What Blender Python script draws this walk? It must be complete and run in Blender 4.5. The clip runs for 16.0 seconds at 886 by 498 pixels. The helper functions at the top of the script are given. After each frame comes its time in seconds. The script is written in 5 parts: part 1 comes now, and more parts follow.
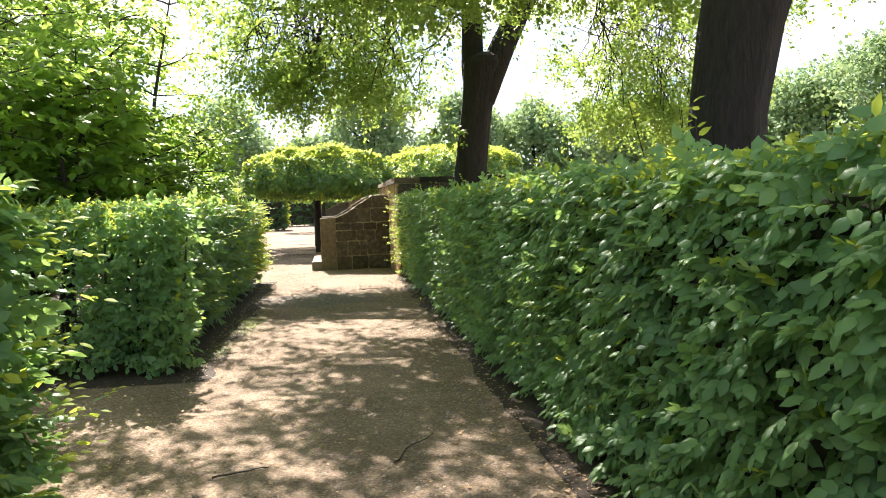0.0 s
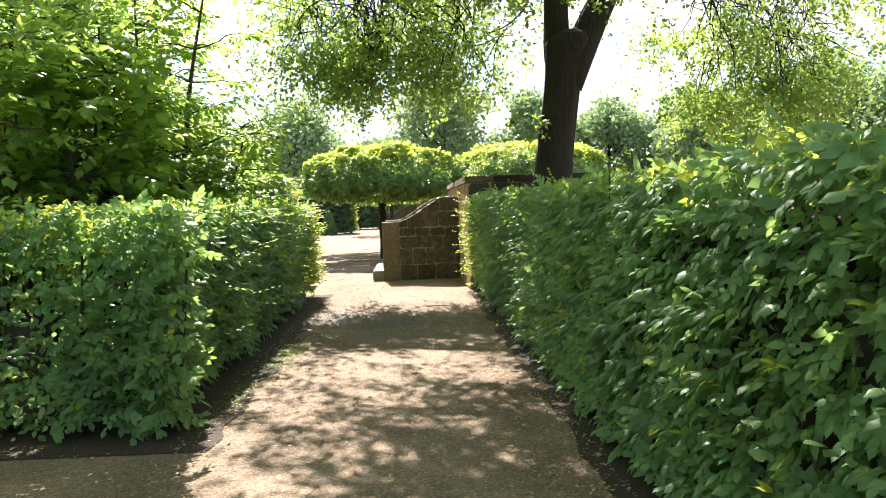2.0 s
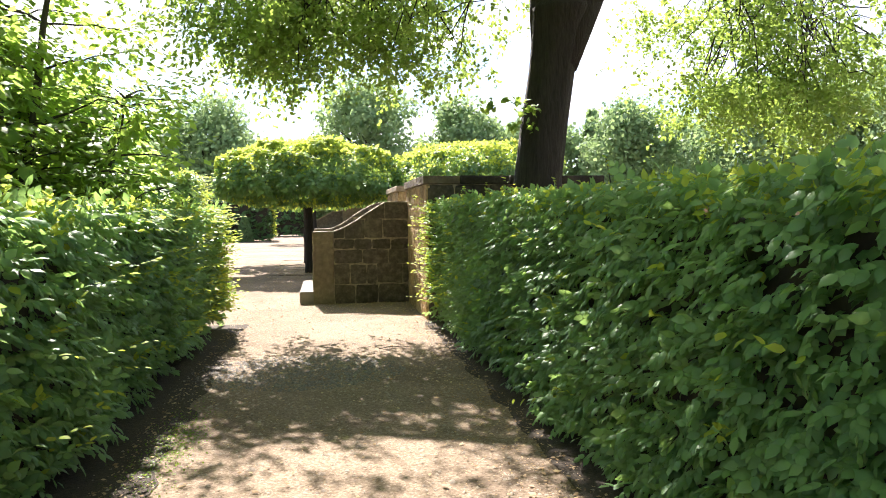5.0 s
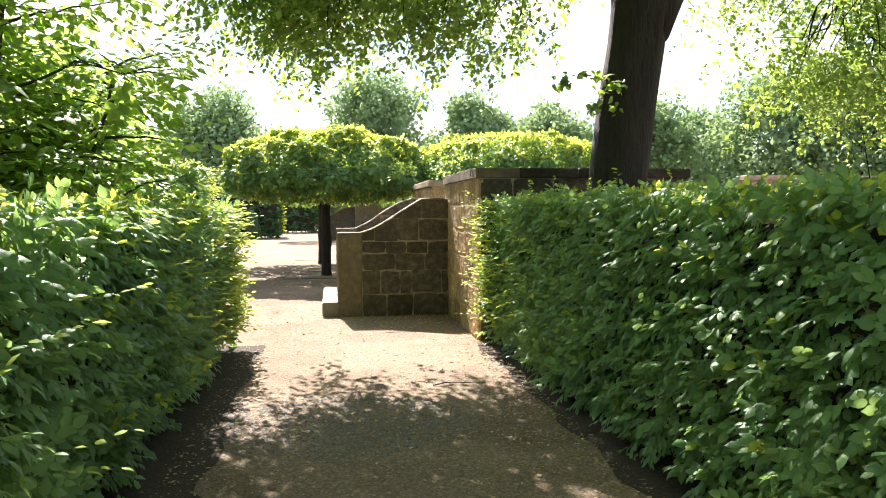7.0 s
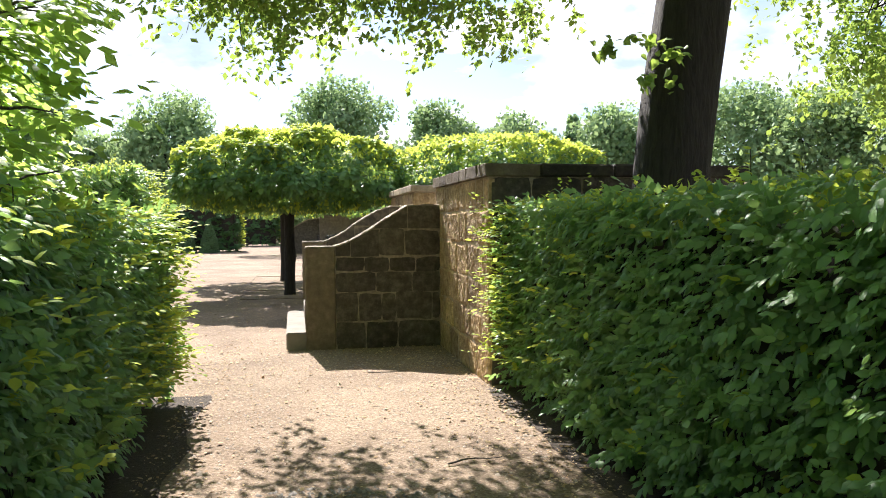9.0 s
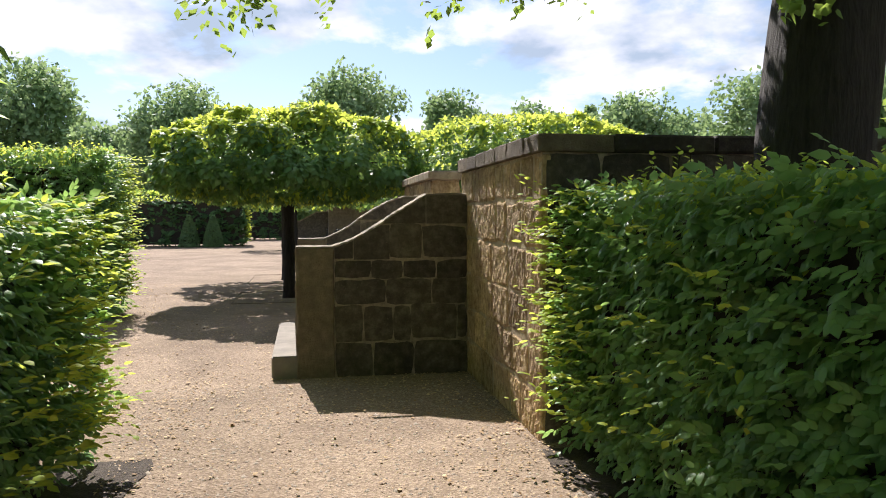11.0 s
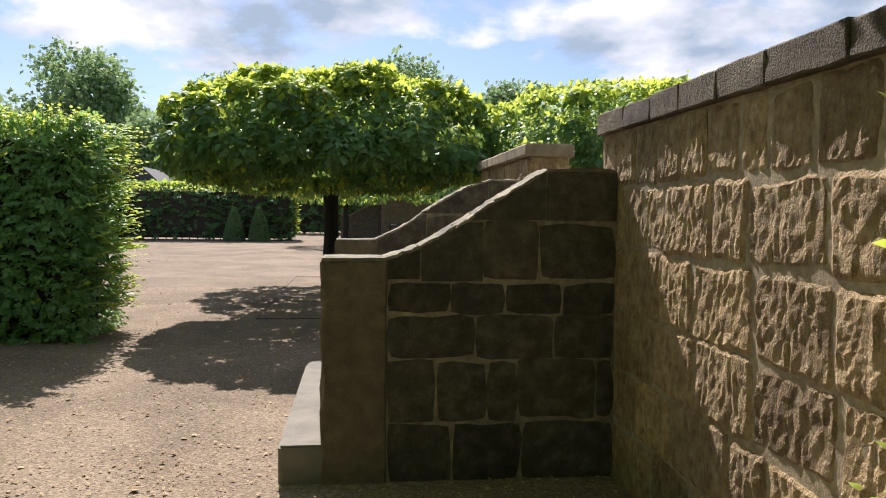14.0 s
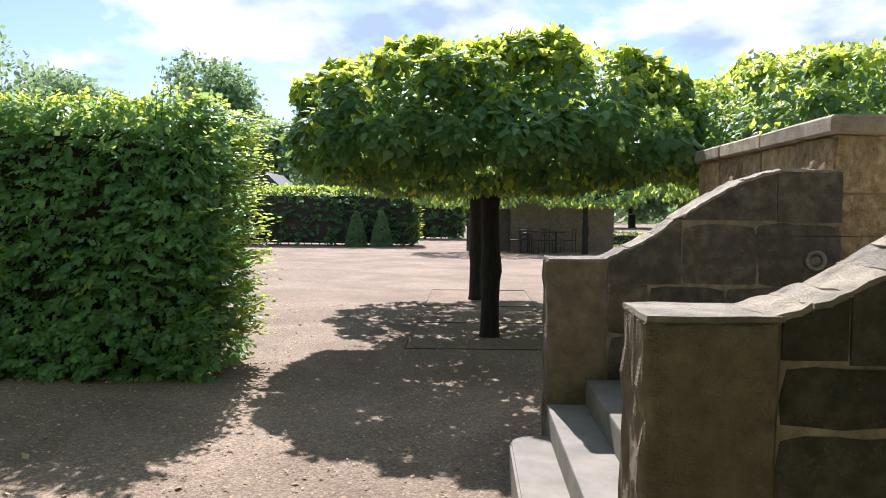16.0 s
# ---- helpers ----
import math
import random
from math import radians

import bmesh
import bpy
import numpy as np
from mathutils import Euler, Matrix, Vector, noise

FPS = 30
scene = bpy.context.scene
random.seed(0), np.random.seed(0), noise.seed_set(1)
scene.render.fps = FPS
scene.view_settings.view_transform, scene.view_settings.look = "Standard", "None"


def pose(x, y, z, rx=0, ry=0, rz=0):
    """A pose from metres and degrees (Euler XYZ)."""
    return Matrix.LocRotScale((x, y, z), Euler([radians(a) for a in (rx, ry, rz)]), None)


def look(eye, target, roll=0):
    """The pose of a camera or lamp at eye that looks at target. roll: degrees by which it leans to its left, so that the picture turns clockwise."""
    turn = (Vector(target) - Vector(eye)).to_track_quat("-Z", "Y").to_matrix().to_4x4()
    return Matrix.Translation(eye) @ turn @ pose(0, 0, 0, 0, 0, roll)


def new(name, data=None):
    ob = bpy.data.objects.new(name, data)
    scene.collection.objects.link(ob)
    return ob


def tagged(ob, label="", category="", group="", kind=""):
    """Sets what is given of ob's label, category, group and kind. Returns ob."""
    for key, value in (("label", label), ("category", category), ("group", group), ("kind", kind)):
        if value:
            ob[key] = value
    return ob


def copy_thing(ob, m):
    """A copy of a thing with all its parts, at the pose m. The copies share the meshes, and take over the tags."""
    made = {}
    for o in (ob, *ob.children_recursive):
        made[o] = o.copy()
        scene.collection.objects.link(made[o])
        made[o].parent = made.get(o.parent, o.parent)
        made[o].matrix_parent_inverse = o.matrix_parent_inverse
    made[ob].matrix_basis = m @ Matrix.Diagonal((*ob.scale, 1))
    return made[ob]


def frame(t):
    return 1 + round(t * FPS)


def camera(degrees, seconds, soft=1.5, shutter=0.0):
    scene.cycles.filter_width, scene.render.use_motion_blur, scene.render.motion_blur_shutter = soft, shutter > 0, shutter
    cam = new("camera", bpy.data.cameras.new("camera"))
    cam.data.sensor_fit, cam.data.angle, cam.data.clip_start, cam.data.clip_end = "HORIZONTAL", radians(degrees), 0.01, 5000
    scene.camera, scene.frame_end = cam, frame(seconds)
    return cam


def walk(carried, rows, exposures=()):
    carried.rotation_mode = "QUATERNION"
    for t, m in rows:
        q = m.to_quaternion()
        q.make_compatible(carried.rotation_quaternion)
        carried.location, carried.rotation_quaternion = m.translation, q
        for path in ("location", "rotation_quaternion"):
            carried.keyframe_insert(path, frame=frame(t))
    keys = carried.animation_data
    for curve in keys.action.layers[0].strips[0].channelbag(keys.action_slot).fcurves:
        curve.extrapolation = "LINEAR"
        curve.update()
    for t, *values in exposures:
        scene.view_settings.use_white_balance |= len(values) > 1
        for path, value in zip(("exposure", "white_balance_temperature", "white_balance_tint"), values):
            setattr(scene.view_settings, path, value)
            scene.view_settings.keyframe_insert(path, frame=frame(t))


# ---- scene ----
cam = camera(60.6, 16.0, 1.0)
METRES, EYE, TILT, LEAN, TURN = 15.0, 1.416, -3.6, 1.9, 0.0
ROWS = [
    (0.0, 0.0, 0.0, 0.0, -0.0, 0.0, -0.0),
    (0.5, -0.0007, 0.0312, 0.001, 4.72, -1.56, 0.42),
    (1.0, -0.0059, 0.0606, 0.0015, 7.27, -1.32, -0.16),
    (1.5, -0.0065, 0.092, 0.0034, 5.59, -0.34, -0.94),
    (2.0, -0.008, 0.1231, 0.0077, 5.3, 0.16, -0.23),
    (2.5, -0.0152, 0.1538, 0.0092, 2.97, -0.03, -1.22),
    (3.0, -0.0193, 0.1876, 0.0106, 1.74, 0.48, -0.67),
    (3.5, -0.0292, 0.2169, 0.0108, 1.53, 1.1, -0.79),
    (6.0, -0.0698, 0.3607, 0.0207, -2.33, 0.02, -1.84),
    (6.5, -0.0804, 0.3876, 0.0216, -2.33, -0.66, -2.3),
    (7.0, -0.0884, 0.4148, 0.0255, -0.49, 0.59, -1.67),
    (7.5, -0.0987, 0.4424, 0.0258, -1.18, 0.98, -1.85),
    (8.0, -0.1025, 0.4744, 0.0268, -2.01, 1.57, -0.74),
    (8.5, -0.1089, 0.5054, 0.0276, -2.34, 1.67, -0.8),
    (9.0, -0.1086, 0.5369, 0.0295, -3.29, 1.61, -1.38),
    (11.5, -0.1116, 0.6884, 0.0392, -1.51, 1.01, -1.66),
    (12.0, -0.1121, 0.7184, 0.0431, 0.38, 1.28, -0.92),
    (12.5, -0.1177, 0.7481, 0.0442, 0.2, 0.82, -1.3),
    (13.0, -0.1195, 0.7807, 0.044, 0.48, 0.97, -1.88),
    (13.5, -0.1232, 0.8129, 0.0456, 1.1, 0.92, -1.92),
    (14.0, -0.1307, 0.845, 0.0463, 1.58, 0.59, -2.57),
    (14.5, -0.1407, 0.8774, 0.05, 5.03, 1.07, -2.15),
    (15.0, -0.1558, 0.9082, 0.0515, 6.45, 0.56, -2.73),
    (15.5, -0.1696, 0.9402, 0.0521, 8.28, 0.44, -2.69),
    (16.0, -0.1891, 0.9661, 0.0523, 9.89, 0.47, -2.85),
]
walk(cam, [(t, pose(0, 0, EYE, TILT, LEAN, TURN) @ pose(METRES * x, METRES * y, METRES * z, 90 + pitch, roll, yaw)) for t, x, y, z, yaw, pitch, roll in ROWS],
     exposures=[(0.0, 2.22, 6600, 17), (3.0, 2.22, 6450, 16), (6.0, 2.25, 6450, 18), (7.5, 2.14, 6450, 18), (9.0, 1.84, 6250, 16), (11.5, 1.18, 6250, 17), (14.0, 1.04, 6200, 16), (16.0, 1.42, 5800, 18)])

# ------------------------------------------------------------------ world, sun
SUN_EL, SUN_AZ = 43.0, 16.0          # degrees up; degrees to the left of the walk's +y
sun_dir = Vector((-math.sin(radians(SUN_AZ)) * math.cos(radians(SUN_EL)), math.cos(radians(SUN_AZ)) * math.cos(radians(SUN_EL)), math.sin(radians(SUN_EL))))
sun = new("sun", bpy.data.lights.new("sun", "SUN"))
sun.data.energy, sun.data.angle, sun.data.color = 4.4, radians(0.53), (1.0, 0.94, 0.84)
sun.matrix_world = look(sun_dir * 100, (0, 0, 0))

world = bpy.data.worlds.new("sky")
scene.world = world
world.use_nodes = True
wt = world.node_tree
wt.nodes.clear()


def link(tree, a, b):
    tree.links.new(a, b)


def build_world():
    n = wt.nodes
    sky = n.new("ShaderNodeTexSky")
    sky.sky_type, sky.sun_disc = "NISHITA", False
    sky.sun_elevation, sky.sun_rotation = radians(SUN_EL), radians(-SUN_AZ)
    sky.air_density, sky.dust_density, sky.ozone_density = 1.0, 0.6, 1.5
    tc = n.new("ShaderNodeTexCoord")
    sep = n.new("ShaderNodeSeparateXYZ")
    link(wt, tc.outputs["Generated"], sep.inputs[0])
    zz = n.new("ShaderNodeMath"); zz.operation = "MAXIMUM"; zz.inputs[1].default_value = 0.0
    link(wt, sep.outputs["Z"], zz.inputs[0])
    za = n.new("ShaderNodeMath"); za.operation = "ADD"; za.inputs[1].default_value = 0.32
    link(wt, zz.outputs[0], za.inputs[0])
    dx = n.new("ShaderNodeMath"); dx.operation = "DIVIDE"
    dy = n.new("ShaderNodeMath"); dy.operation = "DIVIDE"
    link(wt, sep.outputs["X"], dx.inputs[0]); link(wt, za.outputs[0], dx.inputs[1])
    link(wt, sep.outputs["Y"], dy.inputs[0]); link(wt, za.outputs[0], dy.inputs[1])
    com = n.new("ShaderNodeCombineXYZ")
    link(wt, dx.outputs[0], com.inputs[0]); link(wt, dy.outputs[0], com.inputs[1])
    com.inputs[2].default_value = 3.7
    no = n.new("ShaderNodeTexNoise")
    no.inputs["Scale"].default_value, no.inputs["Detail"].default_value, no.inputs["Roughness"].default_value = 2.1, 10.0, 0.58
    no.inputs["Distortion"].default_value = 0.1
    link(wt, com.outputs[0], no.inputs["Vector"])
    ramp = n.new("ShaderNodeValToRGB")
    ramp.color_ramp.elements[0].position, ramp.color_ramp.elements[1].position = 0.46, 0.55
    link(wt, no.outputs[0], ramp.inputs[0])
    no2 = n.new("ShaderNodeTexNoise")
    no2.inputs["Scale"].default_value, no2.inputs["Detail"].default_value = 3.4, 8.0
    link(wt, com.outputs[0], no2.inputs["Vector"])
    shade = n.new("ShaderNodeValToRGB")
    shade.color_ramp.elements[0].position, shade.color_ramp.elements[1].position = 0.40, 0.58
    shade.color_ramp.elements[0].color = (1.45, 1.78, 2.15, 1)
    shade.color_ramp.elements[1].color = (3.35, 3.35, 3.45, 1)
    link(wt, no2.outputs[0], shade.inputs[0])
    deep = n.new("ShaderNodeMix"); deep.data_type, deep.blend_type = "RGBA", "MULTIPLY"
    deep.inputs[0].default_value, deep.inputs[7].default_value = 1.0, (0.32, 0.34, 0.37, 1)
    link(wt, sky.outputs[0], deep.inputs[6])
    mix = n.new("ShaderNodeMix"); mix.data_type = "RGBA"
    link(wt, ramp.outputs[0], mix.inputs[0]); link(wt, deep.outputs[2], mix.inputs[6]); link(wt, shade.outputs[0], mix.inputs[7])
    bg = n.new("ShaderNodeBackground"); bg.inputs[1].default_value = 0.15
    link(wt, mix.outputs[2], bg.inputs[0])
    out = n.new("ShaderNodeOutputWorld")
    link(wt, bg.outputs[0], out.inputs[0])


build_world()

# ------------------------------------------------------------------ materials


def material(name):
    m = bpy.data.materials.new(name)
    m.use_nodes = True
    t = m.node_tree
    b = t.nodes["Principled BSDF"]
    return m, t, b


def ramp_node(t, src, stops):
    r = t.nodes.new("ShaderNodeValToRGB")
    els = r.color_ramp.elements
    els[0].position, els[0].color = stops[0][0], (*stops[0][1], 1)
    els[1].position, els[1].color = stops[-1][0], (*stops[-1][1], 1)
    for p, c in stops[1:-1]:
        e = els.new(p)
        e.color = (*c, 1)
    link(t, src, r.inputs[0])
    return r.outputs[0]


def noise_node(t, vec, scale, detail=4.0, rough=0.55, distort=0.0):
    x = t.nodes.new("ShaderNodeTexNoise")
    x.inputs["Scale"].default_value, x.inputs["Detail"].default_value = scale, detail
    x.inputs["Roughness"].default_value, x.inputs["Distortion"].default_value = rough, distort
    if vec is not None:
        link(t, vec, x.inputs["Vector"])
    return x.outputs[0]


def mix_node(t, fac, a, b, kind="MIX"):
    x = t.nodes.new("ShaderNodeMix")
    x.data_type, x.blend_type = "RGBA", kind
    for src, i in ((fac, 0), (a, 6), (b, 7)):
        if isinstance(src, (int, float)):
            x.inputs[i].default_value = src
        elif isinstance(src, tuple):
            x.inputs[i].default_value = (*src, 1)
        else:
            link(t, src, x.inputs[i])
    return x.outputs[2]


def bump_node(t, b, height, strength, distance):
    x = t.nodes.new("ShaderNodeBump")
    x.inputs["Strength"].default_value, x.inputs["Distance"].default_value = strength, distance
    link(t, height, x.inputs["Height"])
    link(t, x.outputs[0], b.inputs["Normal"])
    return x


def world_pos(t):
    return t.nodes.new("ShaderNodeNewGeometry").outputs["Position"]


def stone_material(name, dark, mid, light, stain=0.5, relief=0.012, scale=9.0, tooled=False):
    m, t, b = material(name)
    p = world_pos(t)
    q = p
    if tooled:
        mp = t.nodes.new("ShaderNodeMapping")
        mp.inputs["Scale"].default_value = (1.7, 1.7, 0.8)
        link(t, p, mp.inputs["Vector"])
        q = mp.outputs[0]
    oi = t.nodes.new("ShaderNodeObjectInfo").outputs["Random"]
    c = ramp_node(t, noise_node(t, p, scale, 8, 0.62), [(0.28, dark), (0.5, mid), (0.72, light)])
    st = ramp_node(t, noise_node(t, p, 2.3, 5, 0.6, 0.6), [(0.40, (0, 0, 0)), (0.66, (1, 1, 1))])
    f = t.nodes.new("ShaderNodeMath"); f.operation = "MULTIPLY"; f.inputs[1].default_value = stain
    link(t, st, f.inputs[0])
    c = mix_node(t, f.outputs[0], c, dark)
    var = ramp_node(t, oi, [(0.0, (0.72, 0.70, 0.68)), (0.5, (1.0, 0.98, 0.95)), (1.0, (1.25, 1.2, 1.1))])
    c = mix_node(t, 1.0, c, var, "MULTIPLY")
    # small fresh chips where the weathered skin has flaked off
    chip = ramp_node(t, noise_node(t, p, 34.0, 5, 0.7), [(0.60, (0, 0, 0)), (0.68, (0.5, 0.5, 0.5))])
    c = mix_node(t, chip, c, light)
    if tooled:
        # darker flecks put the look of pits into the colour
        pit_fleck = ramp_node(t, noise_node(t, q, 21.0, 6, 0.7), [(0.38, (0.42, 0.40, 0.38)), (0.52, (1.0, 1.0, 1.0))])
        c = mix_node(t, 0.55, c, pit_fleck, "MULTIPLY")
    link(t, c, b.inputs["Base Color"])
    b.inputs["Roughness"].default_value = 0.88
    b.inputs["Specular IOR Level"].default_value = 0.25
    h = mix_node(t, 0.45, noise_node(t, q, 26.0, 9, 0.7), noise_node(t, p, 120.0, 3, 0.6))
    bump_node(t, b, h, 0.9, relief)
    return m


MAT = {}
# Blackened stone of the stair walls; also stands for shade on the south face.
MAT["stone_dark"] = stone_material("blackened_shade_sandstone", (0.060, 0.052, 0.045), (0.116, 0.100, 0.082), (0.215, 0.182, 0.148), 0.4, 0.04, 14.0)
MAT["stone_pier"] = stone_material("weathered_pier_sandstone", (0.128, 0.104, 0.078), (0.195, 0.159, 0.117), (0.275, 0.226, 0.166), 0.45, 0.045, 12.0)
MAT["stone_warm"] = stone_material("warm_tooled_sandstone", (0.25, 0.174, 0.102), (0.51, 0.362, 0.205), (0.70, 0.55, 0.37), 0.55, 0.032, 16.0, True)
MAT["stone_cap"] = stone_material("pale_coping_sandstone", (0.20, 0.165, 0.115), (0.36, 0.30, 0.22), (0.48, 0.42, 0.32), 0.3, 0.012)
# Near-black copy of the coping stone; shade of the south side is in it.
MAT["stone_shadecap"] = stone_material("shade_dark_coping_sandstone", (0.02, 0.018, 0.016), (0.045, 0.04, 0.034), (0.09, 0.08, 0.065), 0.5, 0.014)
MAT["stone_top"] = stone_material("worn_dark_sandstone_top", (0.14, 0.125, 0.10), (0.30, 0.265, 0.21), (0.44, 0.39, 0.31), 0.4, 0.03)
MAT["mortar"] = stone_material("sandy_mortar", (0.22, 0.172, 0.118), (0.36, 0.29, 0.21), (0.50, 0.42, 0.32), 0.3, 0.006, 20.0)
MAT["mortar_dark"] = stone_material("darker_old_mortar", (0.14, 0.117, 0.088), (0.265, 0.222, 0.168), (0.40, 0.338, 0.258), 0.3, 0.008, 16.0)
MAT["step"] = stone_material("smooth_grey_step_stone", (0.155, 0.140, 0.120), (0.215, 0.195, 0.168), (0.27, 0.245, 0.21), 0.25, 0.002, 5.0)


def gravel_material():
    m, t, b = material("fine_gravel")
    p = world_pos(t)
    vor = t.nodes.new("ShaderNodeTexVoronoi")
    vor.inputs["Scale"].default_value = 70.0
    link(t, p, vor.inputs["Vector"])
    peb = ramp_node(t, vor.outputs["Color"], [(0.1, (0.112, 0.083, 0.058)), (0.5, (0.232, 0.176, 0.127)), (0.9, (0.40, 0.318, 0.238))])
    fine = ramp_node(t, noise_node(t, p, 190.0, 3, 0.6), [(0.3, (0.152, 0.114, 0.082)), (0.7, (0.31, 0.238, 0.174))])
    c = mix_node(t, 0.45, peb, fine)
    # trodden streaks and damp, darker patches
    patch = ramp_node(t, noise_node(t, p, 0.7, 6, 0.62, 0.8), [(0.35, (0.74, 0.72, 0.70)), (0.62, (1.12, 1.11, 1.09))])
    c = mix_node(t, 1.0, c, patch, "MULTIPLY")
    speck = ramp_node(t, noise_node(t, p, 38.0, 2, 0.5), [(0.66, (0, 0, 0)), (0.72, (1, 1, 1))])
    f = t.nodes.new("ShaderNodeMath"); f.operation = "MULTIPLY"; f.inputs[1].default_value = 0.55
    link(t, speck, f.inputs[0])
    c = mix_node(t, f.outputs[0], c, (0.10, 0.075, 0.05))
    link(t, c, b.inputs["Base Color"])
    b.inputs["Roughness"].default_value = 0.95
    b.inputs["Specular IOR Level"].default_value = 0.15
    h = mix_node(t, 0.5, vor.outputs["Distance"], noise_node(t, p, 55.0, 4, 0.65))
    bump_node(t, b, h, 0.9, 0.009)
    return m


def soil_material():
    m, t, b = material("dark_humus_soil")
    p = world_pos(t)
    c = ramp_node(t, noise_node(t, p, 45.0, 6, 0.7), [(0.3, (0.028, 0.020, 0.014)), (0.55, (0.06, 0.044, 0.030)), (0.75, (0.12, 0.088, 0.058))])
    link(t, c, b.inputs["Base Color"])
    b.inputs["Roughness"].default_value = 0.95
    bump_node(t, b, noise_node(t, p, 60.0, 6, 0.7), 0.9, 0.02)
    return m


def leaf_material(name, deep, fresh, glow, through_share=0.42, rough=0.42, spec=0.5):
    m, t, b = material(name)
    g = t.nodes.new("ShaderNodeNewGeometry")
    rnd = g.outputs["Random Per Island"]
    p = g.outputs["Position"]
    c = ramp_node(t, rnd, [(0.0, deep), (0.6, tuple(0.5 * (a + q) for a, q in zip(deep, fresh))), (1.0, fresh)])
    c = mix_node(t, 0.35, c, ramp_node(t, noise_node(t, p, 1.7, 3), [(0.35, deep), (0.65, fresh)]))
    link(t, c, b.inputs["Base Color"])
    b.inputs["Roughness"].default_value = rough
    b.inputs["Specular IOR Level"].default_value = spec
    bump_node(t, b, noise_node(t, p, 160.0, 2), 0.25, 0.003)
    tr = t.nodes.new("ShaderNodeBsdfTranslucent")
    cg = mix_node(t, 0.5, c, glow)
    link(t, cg, tr.inputs["Color"])
    mx = t.nodes.new("ShaderNodeMixShader")
    mx.inputs[0].default_value = through_share
    link(t, b.outputs[0], mx.inputs[1]); link(t, tr.outputs[0], mx.inputs[2])
    link(t, mx.outputs[0], t.nodes["Material Output"].inputs["Surface"])
    return m


def bark_material(name, dark, light):
    m, t, b = material(name)
    tc = t.nodes.new("ShaderNodeTexCoord").outputs["Object"]
    mp = t.nodes.new("ShaderNodeMapping")
    mp.inputs["Scale"].default_value = (16.0, 16.0, 2.4)
    link(t, tc, mp.inputs["Vector"])
    h = noise_node(t, mp.outputs[0], 2.2, 7, 0.65, 0.5)
    c = ramp_node(t, h, [(0.32, dark), (0.68, light)])
    link(t, c, b.inputs["Base Color"])
    b.inputs["Roughness"].default_value = 0.92
    bump_node(t, b, h, 1.0, 0.035)
    return m


def plain_material(name, col, rough=0.6, metal=0.0, wear=0.25):
    m, t, b = material(name)
    p = world_pos(t)
    c = ramp_node(t, noise_node(t, p, 30.0, 4), [(0.3, tuple(v * (1 - wear) for v in col)), (0.7, tuple(v * (1 + wear) for v in col))])
    link(t, c, b.inputs["Base Color"])
    b.inputs["Roughness"].default_value, b.inputs["Metallic"].default_value = rough, metal
    return m


MAT["gravel"] = gravel_material()
MAT["soil"] = soil_material()
MAT["hornbeam"] = leaf_material("hornbeam_leaf", (0.080, 0.195, 0.086), (0.225, 0.39, 0.128), (0.60, 0.86, 0.20), 0.40, 0.47, 0.45)
# Young leaf whose yellow-green also stands for sun glow on tops and fringes.
MAT["young"] = leaf_material("sun_glow_young_leaf", (0.18, 0.30, 0.045), (0.42, 0.52, 0.085), (0.96, 1.0, 0.15), 0.55, 0.6, 0.15)
MAT["linden"] = leaf_material("linden_leaf", (0.060, 0.150, 0.060), (0.155, 0.285, 0.085), (0.62, 0.84, 0.16), 0.30, 0.5, 0.4)
MAT["tall"] = leaf_material("tall_tree_leaf", (0.062, 0.142, 0.036), (0.175, 0.30, 0.06), (0.70, 0.90, 0.15), 0.40, 0.48, 0.3)
MAT["wood_leaf"] = leaf_material("woodland_leaf", (0.095, 0.20, 0.05), (0.24, 0.40, 0.08), (0.74, 0.97, 0.17), 0.58, 0.48, 0.3)
# Paler green than near leaves: distance haze is in the colour.
MAT["far"] = leaf_material("hazed_distant_leaf", (0.15, 0.255, 0.13), (0.28, 0.40, 0.18), (0.42, 0.54, 0.2), 0.38, 0.6, 0.15)
# Darker copy of the hedge leaf, with the far hedges' shade in it.
MAT["far_hedge"] = leaf_material("shade_dark_hedge_leaf", (0.040, 0.098, 0.036), (0.095, 0.18, 0.055), (0.15, 0.25, 0.05), 0.2, 0.6, 0.2)
MAT["yew"] = leaf_material("yew_leaf", (0.085, 0.165, 0.07), (0.15, 0.25, 0.09), (0.15, 0.22, 0.04), 0.2, 0.5, 0.3)
MAT["grass"] = leaf_material("grass_blade", (0.06, 0.12, 0.02), (0.14, 0.23, 0.04), (0.40, 0.55, 0.06), 0.4, 0.5, 0.3)
MAT["bark"] = bark_material("dark_furrowed_bark", (0.010, 0.008, 0.007), (0.036, 0.030, 0.025))
MAT["bark_thin"] = bark_material("grey_young_bark", (0.030, 0.026, 0.020), (0.095, 0.082, 0.064))
MAT["twig"] = plain_material("hedge_twig_wood", (0.035, 0.030, 0.020), 0.9)
MAT["litter"] = leaf_material("dry_leaf_litter", (0.20, 0.11, 0.05), (0.66, 0.50, 0.30), (0.4, 0.3, 0.1), 0.1, 0.8, 0.2)
MAT["pebble"] = stone_material("loose_pebble", (0.12, 0.10, 0.085), (0.30, 0.255, 0.205), (0.46, 0.40, 0.33), 0.2, 0.002, 30.0)
MAT["grey_stone"] = stone_material("coarse_grey_stone", (0.07, 0.066, 0.062), (0.165, 0.155, 0.145), (0.30, 0.285, 0.265), 0.2, 0.002, 40.0)
MAT["iron"] = plain_material("dark_painted_iron", (0.03, 0.032, 0.033), 0.5, 0.6)
MAT["lamp_ring"] = plain_material("dull_steel_ring", (0.17, 0.155, 0.13), 0.55, 0.6)
